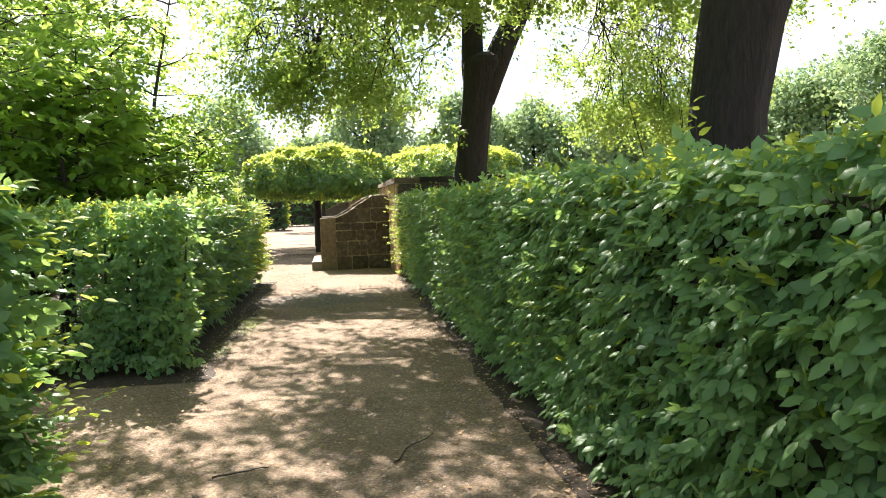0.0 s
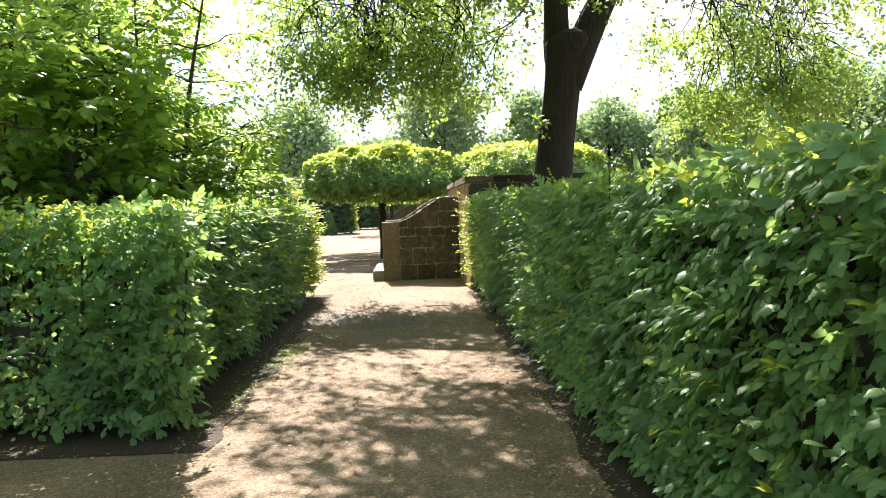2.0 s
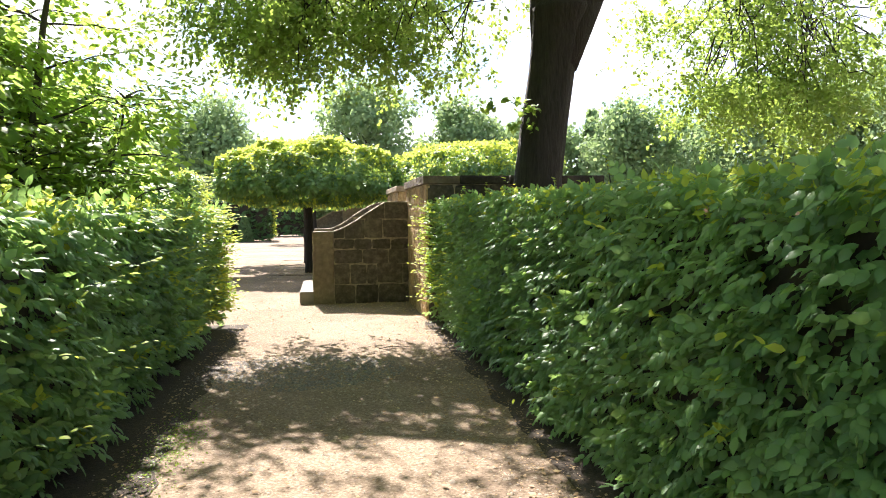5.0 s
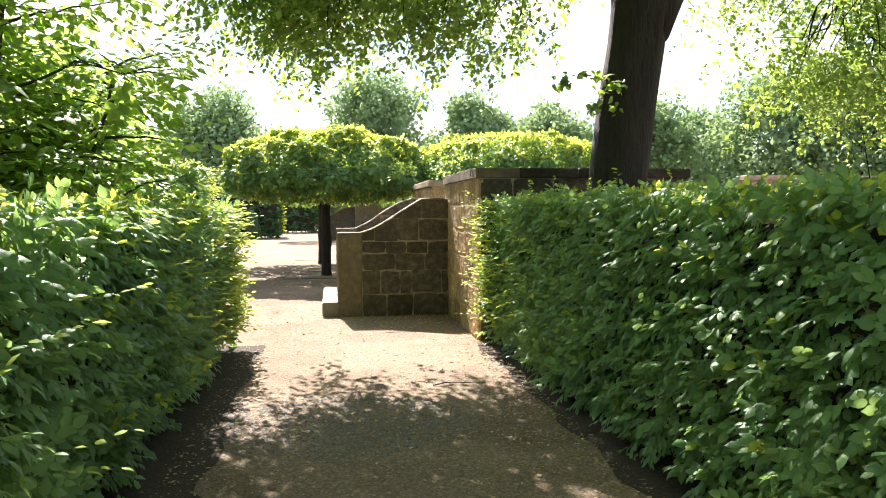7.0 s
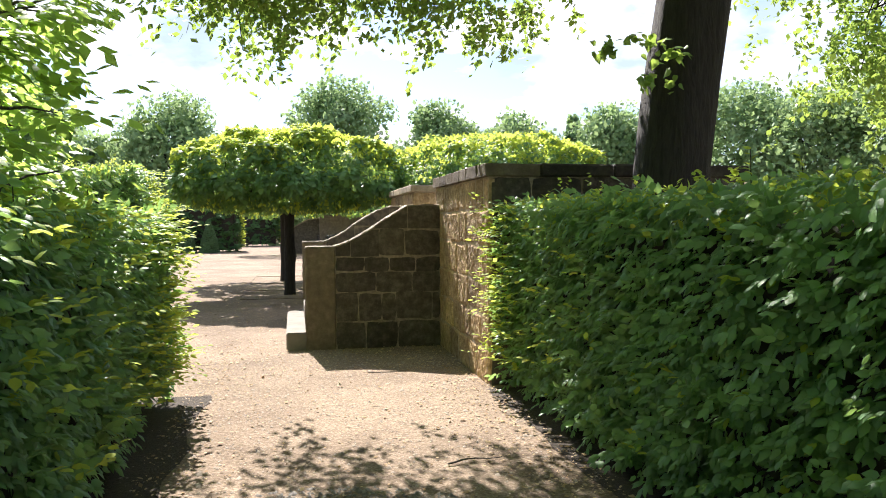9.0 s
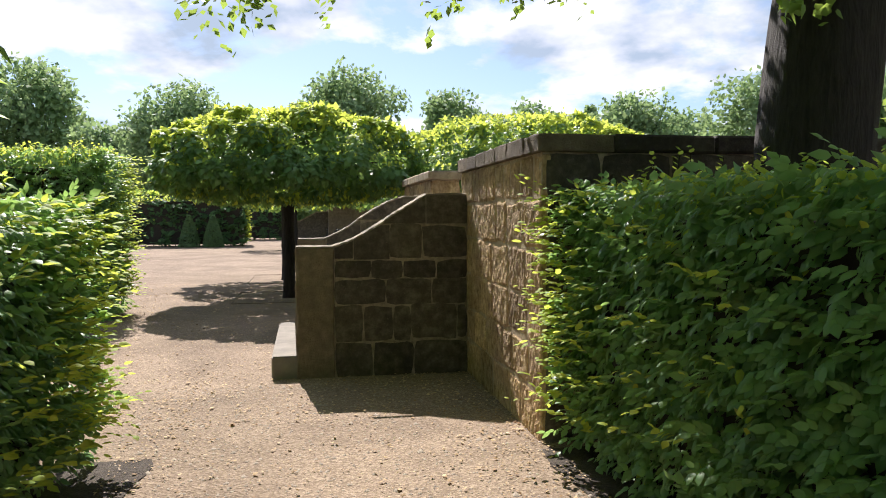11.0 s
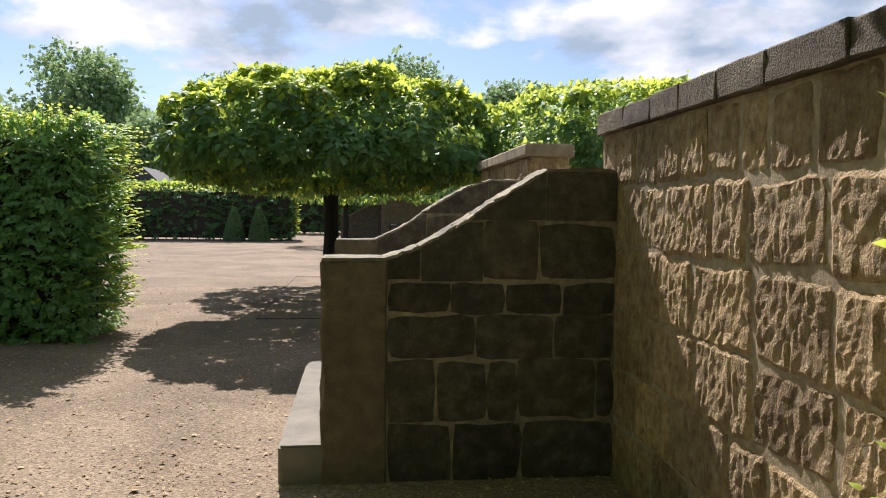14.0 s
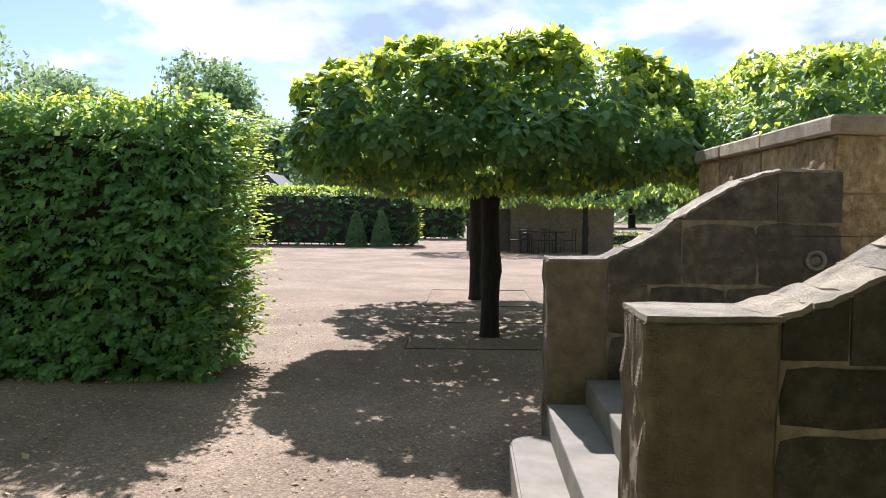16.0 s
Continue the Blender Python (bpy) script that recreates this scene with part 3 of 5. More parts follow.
def cheek(name, v0, v1, slope, xs, rows, end, label):
    ob = thing(name, 0, v0, 0, 0, label, "stair wall", "", "structure")
    th = v1 - v0
    poly = [(0.30, -0.05)] + [(end, -0.05)] + [(x, slope(x) - 0.012) for x in xs[::-1] if x > 0.31] + [(0.30, 1.12)]
    part("wall_core", prism_bm(poly, 0.006, th - 0.006), MAT["mortar_dark"], ob, "sandy mortar bed of the wall")
    pier = roughen(box_bm(0.0, 0.322, -0.012, th, -0.05, 1.125, 0.010, 1), 0.012, 11.0, 13)
    # the end face towards the square is coarsely pecked
    for w in pier.verts:
        if w.co.x < 0.035:
            w.co += noise.noise_vector(w.co * 34.0) * 0.013
    part("end_pier", pier, MAT["stone_pier"], ob, "tall weathered sandstone end block")
    # worn top stones follow the slope, flush with the faces
    cuts = [x for x in xs if x >= 0.3]
    first = prism_bm([(0.0, 1.122), (0.33, 1.122), (0.33, 1.137), (0.0, 1.137)], -0.012, th + 0.001)
    part("cap_stone", roughen(first, 0.005, 18, 3), MAT["stone_top"], ob)
    for x0, x1 in zip(cuts, cuts[1:]):
        bm = prism_bm([(x0, slope(x0) - 0.016), (x1, slope(x1) - 0.016), (x1, slope(x1)), (x0, slope(x0))], -0.004, th)
        part("cap_stone", roughen(bm, 0.011, 24, 3), MAT["stone_top"], ob)
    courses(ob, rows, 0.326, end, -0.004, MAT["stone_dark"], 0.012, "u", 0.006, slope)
    return ob


ROWS_ONE = [(-0.02, 0.30, [0.66, 1.02]), (0.30, 0.62, [0.572, 0.835, 0.99, 1.40]), (0.62, 0.845, [0.775, 1.178]), (0.845, 1.02, [0.642, 0.923, 1.215]),
            (1.02, 1.32, [0.49, 0.809, 1.089]), (1.32, 1.60, [1.13])]
ROWS_TWO = [(-0.02, 0.42, [0.8]), (0.42, 0.72, [0.62, 1.1]), (0.72, 1.0, [0.55, 0.95, 1.3]), (1.0, 1.34, [0.72, 1.12]), (1.34, 1.64, [1.22])]
cheek("stair_wall_front", -0.055, 0.215, slope_one, [0.3, 0.40, 0.48, 0.58, 0.67, 0.76, 0.86, 0.99, 1.13, 1.5], ROWS_ONE, 1.50, "blackened sandstone stair wall with sloping top and pale joints")
cheek("stair_wall_back", 2.24, 2.50, slope_two, [0.3, 0.44, 0.58, 0.70, 0.815, 0.93, 1.05, 1.24, 1.57], ROWS_TWO, 1.57, "sandstone stair wall with sloping top beyond the steps")


def step_light():
    ob = thing("step_light", 1.43, 2.232, 1.136, 0, "round recessed step light with a steel ring", "lamp")
    bm = bmesh.new()
    n = 24
    prof = [(0.058, 0.0), (0.058, -0.012), (0.050, -0.016), (0.034, -0.012), (0.034, 0.004)]
    ring = [[bm.verts.new((r * math.cos(6.2832 * k / n), y, r * math.sin(6.2832 * k / n))) for k in range(n)] for r, y in prof]
    for a, b in zip(ring, ring[1:]):
        for k in range(n):
            bm.faces.new((a[k], a[(k + 1) % n], b[(k + 1) % n], b[k]))
    part("rim", bm, MAT["lamp_ring"], ob, "steel ring", True)
    bm = bmesh.new()
    bmesh.ops.create_uvsphere(bm, u_segments=16, v_segments=8, radius=0.034)
    for w in bm.verts:
        w.co.y *= 0.25
    part("lens", bm, MAT["lamp_glass"], ob, "dull glass lens", True)


step_light()


def step_slab(name, u0, u1, v0, v1, z0, z1, corner):
    """A tread with rounded front corners."""
    pts = []
    for cx, cy, a0 in ((u0 + corner, v1 - corner, 180), (u0 + corner, v0 + 0.02, 270)):
        r = corner if cy > (v0 + v1) / 2 else 0.02
        for k in range(7):
            a = radians(a0 - 90 * k / 6) if cy > (v0 + v1) / 2 else radians(a0 - 90 * k / 6)
            pts.append((u0 + r + r * math.cos(a), (cy if cy > (v0 + v1) / 2 else v0 + r) + r * math.sin(a)))
    far, near = pts[:7], pts[7:]
    outline = [(u1, v0)] + near + far + [(u1, v1)]
    bm = bmesh.new()
    a = [bm.verts.new((x, y, z0)) for x, y in outline]
    b = [bm.verts.new((x, y, z1)) for x, y in outline]
    bm.faces.new(a[::-1])
    top = bm.faces.new(b)
    for i in range(len(outline)):
        j = (i + 1) % len(outline)
        bm.faces.new((a[i], a[j], b[j], b[i]))
    bmesh.ops.recalc_face_normals(bm, faces=bm.faces)
    bmesh.ops.bevel(bm, geom=[e for e in bm.edges if all(w.co.z > z1 - 1e-4 for w in e.verts)], offset=0.012, segments=2, affect="EDGES")
    return bm


def stairs():
    ob = thing("stone_stairs", 0, 0, 0, 0, "smooth grey stone steps between sandstone stair walls", "stairs", "", "structure")
    part("step", step_slab("step", -0.215, 0.10, -0.05, 2.12, -0.05, 0.195, 0.14), MAT["step"], ob)
    for z0, z1, u0, u1 in ((0.03, 0.335, 0.0, 0.30), (0.17, 0.475, 0.21, 0.52), (0.32, 0.61, 0.43, 0.80)):
        part("step", box_bm(u0, u1, 0.217, 2.238, z0, z1, 0.012, 2), MAT["step"], ob)
    part("landing", box_bm(0.79, 1.95, 0.217, 2.34, 0.0, 0.607), MAT["step"], ob)
    for k in range(3):
        part("step", box_bm(1.951 + 0.3 * k, 2.9, 0.217, 2.34, 0.5 + 0.18 * k, 0.607 + 0.18 * (k + 1), 0.012, 2), MAT["step"], ob)


stairs()


def random_cuts(a, b, lo, hi):
    out, x = [], a
    while True:
        x += rng.uniform(lo, hi)
        if x > b - lo * 0.7:
            return out
        out.append(x)


def big_wall():
    ob = thing("terrace_wall_south", 0, 0, 0, 0, "tall terrace wall of rough tooled sandstone with a coping", "wall", "", "structure")
    part("wall_core", box_bm(1.5030, 1.93, -2.205, 0.19, -0.05, 1.785), MAT["mortar"], ob, "sandy mortar bed of the wall")
    part("wall_core", box_bm(1.93, 3.90, -2.205, -1.82, -0.05, 1.785), MAT["mortar"], ob, "sandy mortar bed of the wall")
    zs = [-0.02, 0.30, 0.59, 0.885, 1.195, 1.505]
    rows = [(z0, z1, random_cuts(-2.22, 0.2, 0.24, 0.52)) for z0, z1 in zip(zs, zs[1:])]
    courses(ob, rows, -2.22, 0.2, 1.50, MAT["stone_warm"], 0.0125, "v", 0.007)
    courses(ob, [(1.505, 1.785, random_cuts(-2.22, 0.2, 0.18, 0.30))], -2.22, 0.2, 1.50, MAT["stone_warm"], 0.0125, "v", 0.007)
    rows = [(z0, z1, random_cuts(1.52, 3.9, 0.3, 0.7)) for z0, z1 in zip(zs + [1.505], zs[1:] + [1.785]) if z1 > z0]
    # south face: the dark stone puts its shade into the colour
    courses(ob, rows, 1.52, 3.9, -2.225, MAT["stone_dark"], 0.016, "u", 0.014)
    xs = [-2.255] + random_cuts(-2.25, 0.2, 0.2, 0.5) + [0.205]
    for v0, v1 in zip(xs, xs[1:]):
        part("coping_stone", roughen(box_bm(1.465, 1.95, v0 + 0.001, v1 - 0.001, 1.785, 1.897 + rng.uniform(-0.006, 0.006), 0.007), 0.007, 9, 3), MAT["stone_pier"], ob)
    xs = [1.955] + random_cuts(1.95, 3.92, 0.35, 0.75) + [3.93]
    for u0, u1 in zip(xs, xs[1:]):
        # same coping stone, with the south side's shade in its colour
        part("coping_stone", roughen(box_bm(u0 + 0.003, u1 - 0.003, -2.26, -1.79, 1.785, 1.895 + rng.uniform(-0.006, 0.006), 0.014), 0.008, 9, 1), MAT["stone_shadecap"], ob)


def north_wall():
    ob = thing("terrace_wall_north", 0, 0, 0, 0, "sandstone terrace wall with pale coping beside the stairs", "wall", "", "structure")
    part("wall_core", box_bm(1.595, 1.92, 2.365, 4.85, -0.05, 1.825), MAT["mortar"], ob, "sandy mortar bed of the wall")
    zs = [-0.02, 0.35, 0.7, 1.05, 1.4, 1.82]
    courses(ob, [(z0, z1, random_cuts(2.36, 4.85, 0.35, 0.7)) for z0, z1 in zip(zs, zs[1:])], 2.36, 4.85, 1.57, MAT["stone_warm"], 0.014, "v", 0.010)
    courses(ob, [(z0, z1, []) for z0, z1 in ((1.05, 1.5), (1.5, 1.82))], 1.585, 1.93, 2.345, MAT["stone_warm"], 0.010, "u", 0.006)
    xs = [2.31, 3.35, 4.2, 4.87]
    for v0, v1 in zip(xs, xs[1:]):
        part("coping_stone", roughen(box_bm(1.535, 1.955, v0 + 0.003, v1 - 0.003, 1.825, 1.932, 0.014), 0.006, 9, 1), MAT["stone_cap"], ob)


def terrace():
    ob = thing("terrace", 0, 0, 0, 0, "raised gravel terrace behind the sandstone walls", "terrace", "", "structure")
    part("fill", box_bm(2.9, 14.0, -1.815, 4.84, -0.05, 1.16), MAT["gravel"], ob)
    part("fill", box_bm(1.95, 2.899, -1.815, 0.21, -0.05, 1.16), MAT["gravel"], ob)
    part("fill", box_bm(1.95, 2.899, 2.345, 4.84, -0.05, 1.16), MAT["gravel"], ob)


big_wall()
north_wall()
terrace()


def far_wall(name, u0, u1, v0, v1, h, label, mat="stone_warm"):
    """A plain sandstone wall with coping, far off."""
    ob = thing(name, 0, 0, 0, 0, label, "wall", "", "structure")
    part("wall_body", roughen(box_bm(u0, u1, v0, v1, -0.05, h - 0.11), 0.01, 3, 3), MAT[mat], ob)
    part("coping", box_bm(u0 - 0.04, u1 + 0.04, v0 - 0.04, v1 + 0.04, h - 0.108, h, 0.015), MAT["stone_cap"], ob)
    return ob


far_wall("garden_wall", 9.4, 14.0, 6.0, 6.4, 2.2, "sunlit sandstone parapet wall on the terrace")

# ------------------------------------------------------------------ hedges
hedge("hornbeam_hedge", 1.60, 2.55, -19.0, -2.36, 1.54, "tall clipped hornbeam hedge of dark green leaves", (3100, 0, 1500, 2700, 1200), 0.055, sprigs=[(1.85, -13.3, 0.36), (1.98, -13.5, 0.30), (2.05, -13.2, 0.33), (1.8, -13.7, 0.24), (1.9, -2.9, 0.2), (2.2, -2.7, 0.26), (2.5, -3.0, 0.22), (1.75, -3.4, 0.18), (2.4, -5.1, 0.2), (1.9, -7.8, 0.2)], fringe=[(1.56, -2.36, 0.3, (-0.9, 0.25), 120), (1.58, -2.36, 1.2, (-0.8, 0.2), 40)])
hedge("hornbeam_hedge", -1.98, -1.11, -9.3, -2.25, 1.47, "clipped hornbeam hedge with sunlit fringe beside the path", (250, 2300, 500, 2000, 1000), 0.060, folds=0.075, low=0.13, fringe=[(-1.10, -2.2, 0.3, (0.6, 0.7), 120), (-1.10, -2.2, 1.0, (0.8, 0.35), 120), (-1.08, -2.2, 3.5, (0.8, 0.3), 80)])


def sparse(p, nrm):
    gap = np.exp(-((p[:, 0] - 1.1) / 0.34) ** 2) * (p[:, 2] < 1.15)
    low = np.clip((0.75 - p[:, 2]) / 0.75, 0, 1) * 0.2
    return rng.uniform(0, 1, len(p)) > np.maximum(gap * 0.66, low)


hedge("hornbeam_hedge", -5.2, -0.95, -10.05, -9.45, 1.47, "thin clipped hornbeam hedge end with light falling through", (0, 2300, 2600, 900, 900), 0.060, core=False, depth=0.3, thin=sparse)
hedge("hornbeam_hedge", -3.4, -1.0, -19.0, -13.1, 1.55, "sunlit hornbeam hedge corner at a side path", (0, 1500, 200, 1900, 900), 0.07, shoots=1.6, fringe=[(-1.0, -13.05, 0.4, (0.7, 0.8), 34)])
hedge("hornbeam_hedge_block", -7.2, -2.52, 4.05, 5.1, 2.26, "big square-clipped hornbeam hedge block on the gravel", (0, 2200, 2300, 200, 900), 0.066, LEAF_FAST, depth=0.2, shoots=5.0, low=0.02, fringe=[(-2.52, 5.1, 0.5, (1.0, 0.3), 330)])
# Shade painted by the dark leaf, the sunlit end by the yellow fringe.
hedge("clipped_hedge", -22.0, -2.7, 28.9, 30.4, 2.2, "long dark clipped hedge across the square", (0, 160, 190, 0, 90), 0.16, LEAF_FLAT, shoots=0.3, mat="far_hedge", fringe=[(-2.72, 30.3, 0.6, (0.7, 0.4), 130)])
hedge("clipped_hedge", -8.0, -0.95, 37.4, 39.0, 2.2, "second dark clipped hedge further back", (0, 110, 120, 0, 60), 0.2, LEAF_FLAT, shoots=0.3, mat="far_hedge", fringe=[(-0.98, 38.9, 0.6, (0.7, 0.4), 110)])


def yew_cone(u, v, h, r):
    ob = thing("yew_cone", u, v, 0, 0, "slim dark green clipped yew cone by the hedge", "topiary", "clipped yew cones")
    k = 6500
    f = rng.uniform(0, 1, k) ** 0.7
    z = h * (1 - f)
    rad = r * (0.12 + 0.88 * np.sin(np.clip(f, 0, 1) * 1.45)) * rng.uniform(0.9, 1.03, k)
    az = rng.uniform(0, 6.2832, k)
    p = np.stack([rad * np.cos(az), rad * np.sin(az), z], 1)
    nrm = np.stack([np.cos(az), np.sin(az), np.full(k, 0.35)], 1)
    part("foliage", leaves_mesh("foliage", p, nrm * 0.4 + rng.normal(0, 0.6, (k, 3)), nrm + rng.normal(0, 0.3, (k, 3)), 0.065 * rng.uniform(0.6, 1.2, k), LEAF_FLAT), MAT["yew"], ob)
    bm = bmesh.new()
    bmesh.ops.create_cone(bm, cap_ends=True, segments=14, radius1=r * 0.86, radius2=0.03, depth=h * 0.93, matrix=Matrix.Translation((0, 0, h * 0.465)))
    part("twig_core", bm, MAT["twig"], ob)


yew_cone(-4.98, 28.35, 1.42, 0.42)
yew_cone(-3.95, 28.25, 1.42, 0.42)
yew_cone(-13.2, 28.3, 1.42, 0.42)


# ------------------------------------------------------------------ trees
def sprays(centres, per, spread, droop, size, shape, name, lean=None):
    """Leafy twigs: drooping rows of leaves that start at the centres."""
    n = len(centres)
    az = rng.uniform(0, 6.2832, n)
    if lean is not None:
        az = np.arctan2(lean[:, 1], lean[:, 0]) + rng.normal(0, 0.7, n)
    d0 = np.stack([np.cos(az), np.sin(az), rng.uniform(-0.5, 0.35, n)], 1)
    f = rng.uniform(0, 1, (n, per))
    ln = spread * rng.uniform(0.6, 1.3, (n, 1))
    p = centres[:, None, :] + d0[:, None, :] * (f * ln)[:, :, None]
    p[:, :, 2] -= droop * (f * ln) ** 2 / spread
    p += rng.normal(0, spread * 0.11, p.shape)
    p = p.reshape(-1, 3)
    k = len(p)
    dirs = np.repeat(d0, per, 0) * 0.5 + rng.normal(0, 0.65, (k, 3)) + np.array([0, 0, -0.35])
    nn = rng.normal(0, 0.45, (k, 3)) + np.array([0, 0, 1.0])
    return leaves_mesh(name, p, dirs, nn, size * rng.uniform(0.6, 1.25, k), shape)


def branch(bm, a, b, r0, r1, sag=0.0, n=7, sides=6, wander=0.12):
    a, b = Vector(a), Vector(b)
    ln = (b - a).length
    off = Vector((rng.uniform(0, 99), rng.uniform(0, 99), 0))
    pts, rad = [], []
    for i in range(n + 1):
        f = i / n
        p = a.lerp(b, f) + noise.noise_vector(off + Vector((0, 0, f * 2.6))) * wander * ln * math.sin(f * math.pi)
        p.z += sag * math.sin(f * math.pi) * ln
        pts.append(p)
        rad.append(r0 + (r1 - r0) * f)
    tube(bm, pts, rad, sides)
    return pts


def tall_tree(u, v, trunk, limbs, canopy, n_sprays, label, seed, size=0.076):
    """An old tree: trunk rings (du, dv, z, r), limbs from the fork, and a canopy function that gives spray centres."""
    ob = thing("tall_tree", u, v, 0, 0, label, "tree")
    bm = bmesh.new()
    fine = []
    for (x0, y0, z0, r0), (x1, y1, z1, r1) in zip(trunk, trunk[1:]):
        for k in range(6):
            f = k / 6
            fine.append((x0 + (x1 - x0) * f, y0 + (y1 - y0) * f, z0 + (z1 - z0) * f, r0 + (r1 - r0) * f))
    fine.append(trunk[-1])
    sides = 22
    rings = []
    for x, y, z, r in fine:
        ring = []
        for k in range(sides):
            a = 6.2832 * k / sides
            rr = r * (1 + 0.07 * noise.noise(Vector((math.cos(a) * 2, math.sin(a) * 2, z * 0.8 + seed))) + 0.035 * math.sin(a * 7 + seed + z * 0.6))
            ring.append(bm.verts.new((x + rr * math.cos(a), y + rr * math.sin(a), z)))
        rings.append(ring)
    for a, b in zip(rings, rings[1:]):
        for k in range(sides):
            bm.faces.new((a[k], a[(k + 1) % sides], b[(k + 1) % sides], b[k]))
    bm.faces.new(rings[-1])
    part("trunk", bm, MAT["bark"], ob, "dark furrowed trunk", True)
    bm = bmesh.new()
    tips = []
    for start, end, r0, r1 in limbs:
        pts = branch(bm, start, end, r0, r1, 0.02, 9, 12, 0.045)
        for j in (3, 5, 6, 7, 8, 9):
            tips.append((pts[j], r0 + (r1 - r0) * j / 9))
    clumps = canopy(n_sprays)
    # secondary boughs reach towards the clumps of foliage
    for c in clumps[:110]:
        c = Vector(c)
        q, r = min(tips, key=lambda s: (s[0] - c).length + rng.uniform(0, 1.2))
        pts = branch(bm, q, c, min(r * 0.35, 0.026), 0.005, 0.10, 7, 5, 0.2)
        for k in range(3):
            e = pts[4 + k] + Vector(rng.normal(0, 0.45, 3))
            branch(bm, pts[3 + k], e, 0.014, 0.004, -0.05, 4, 4, 0.15)
    part("branchwork", bm, MAT["bark"], ob, "", True)
    cen = np.repeat(clumps, 15, 0) + rng.normal(0, 1, (len(clumps) * 15, 3)) * np.array([0.36, 0.36, 0.20])
    part("crown", sprays(cen, 26, 0.42, 0.8, size, LEAF_FLAT, "crown", cen[:, :2]), MAT["tall"], ob, "crown of many small hanging green leaves")
    if seed < 2:
        # water sprouts on the trunk
        c = np.array([(-0.28, -0.24, 2.62), (-0.30, -0.2, 2.45), (-0.42, -0.24, 2.75), (-0.58, -0.3, 2.7), (-0.2, -0.3, 2.5)])
        tagged(part("trunk_sprout", sprays(c, 22, 0.28, 0.5, 0.07, LEAF_HEART, "trunk_sprout"), MAT["tall"], ob, "leafy water sprout on the trunk"), kind="stuff")
    return ob


def canopy_front(n):
    """Clumps of a crown that is open below and hangs lower at its rim."""
    r = rng.uniform(0, 1, (n * 14, 3))
    x, y = -3.6 + r[:, 0] * 8.8, -4.6 + r[:, 1] * 7.2
    e = ((x - 0.3) / 4.7) ** 2 + ((y + 1.3) / 3.3) ** 2
    floor = 5.5 - 2.0 * np.clip(e, 0, 1.05) + 0.3 * np.sin(x * 2.1) * np.cos(y * 1.7)
    z = floor + np.where(rng.uniform(0, 1, len(x)) < 0.62, rng.uniform(0, 1.1, len(x)), rng.uniform(1.0, 4.3, len(x)))
    keep = (e < 1.0) & ((x - 0.2) ** 2 + y ** 2 > 0.8) & (z < 8.8 - 2.4 * e)
    # skirts that hang low over the path and over the terrace
    m = 60
    lx, ly = rng.uniform(-4.3, -0.9, m), rng.uniform(0.4, 2.3, m)
    low_left = np.stack([lx, ly, 3.38 + 0.16 * np.sin(lx * 3.1 + 0.6) + 0.22 * np.clip(-3.2 - lx, 0, 2) + 0.35 * np.clip(ly - 1.2, 0, 2) + 1.5 * rng.uniform(0, 1, m) ** 1.4], 1)
    m = 42
    rx, ry = rng.uniform(2.5, 5.0, m), rng.uniform(0.1, 2.0, m)
    low_right = np.stack([rx, ry, 2.75 + 0.18 * np.sin(rx * 2.7) + 1.9 * rng.uniform(0, 1, m) ** 1.3], 1)
    # extra clumps mostly out of view, added to shade path and right hedge
    m = 42
    roof = np.stack([rng.uniform(-3.8, 1.4, m), rng.uniform(-4.4, 0.1, m), rng.uniform(4.8, 6.4, m)], 1)
    # more unseen clumps, added to keep sun off the right hedge
    m = 26
    inner = np.stack([rng.uniform(-2.6, 0.2, m), rng.uniform(-2.6, 0.5, m), rng.uniform(4.5, 5.8, m)], 1)
    return np.concatenate([low_left, low_right, roof, inner, np.stack([x, y, z], 1)[keep][:n]])


def canopy_near(n):
    r = rng.uniform(0, 1, (n * 14, 3))
    x, y = -6.9 + r[:, 0] * 11.7, -5.2 + r[:, 1] * 10.8
    e = ((x + 1.0) / 5.9) ** 2 + ((y - 0.3) / 5.3) ** 2
    floor = 4.9 - 0.9 * np.clip(e, 0, 1.1) + 0.35 * np.sin(x * 1.7) * np.cos(y * 2.1)
    z = floor + np.where(rng.uniform(0, 1, len(x)) < 0.6, rng.uniform(0, 1.2, len(x)), rng.uniform(1.0, 4.3, len(x)))
    keep = (e < 1.0) & (x ** 2 + y ** 2 > 1.0) & (z < 9.2 - 2.4 * e)
    return np.stack([x, y, z], 1)[keep][:n]


tall_tree(2.80, -2.95, [(0, 0, -0.1, 0.36), (0, 0, 0.35, 0.325), (-0.02, 0, 1.1, 0.305), (0, 0, 1.8, 0.29), (0.08, 0, 2.5, 0.285), (0.17, 0, 3.15, 0.285), (0.24, 0, 3.6, 0.31), (0.30, 0, 3.88, 0.36), (0.33, 0, 3.99, 0.31), (0.34, 0, 4.07, 0.17), (0.34, 0, 4.10, 0.05)],
          [((0.16, 0, 3.4), (-0.15, 0.25, 7.5), 0.23, 0.07), ((0.25, 0, 3.25), (2.5, -0.2, 7.4), 0.27, 0.08), ((1.1, -0.15, 5.2), (3.2, -0.6, 6.2), 0.10, 0.03), ((0.0, 0.1, 5.0), (-3.9, 1.5, 5.2), 0.10, 0.025), ((1.5, -0.1, 5.6), (4.7, 1.1, 4.9), 0.09, 0.025), ((-0.05, 0.1, 5.3), (-1.6, -2.2, 6.6), 0.09, 0.03)],
          canopy_front, 95, "old tree with dark forked trunk and hanging green crown", 1.0)
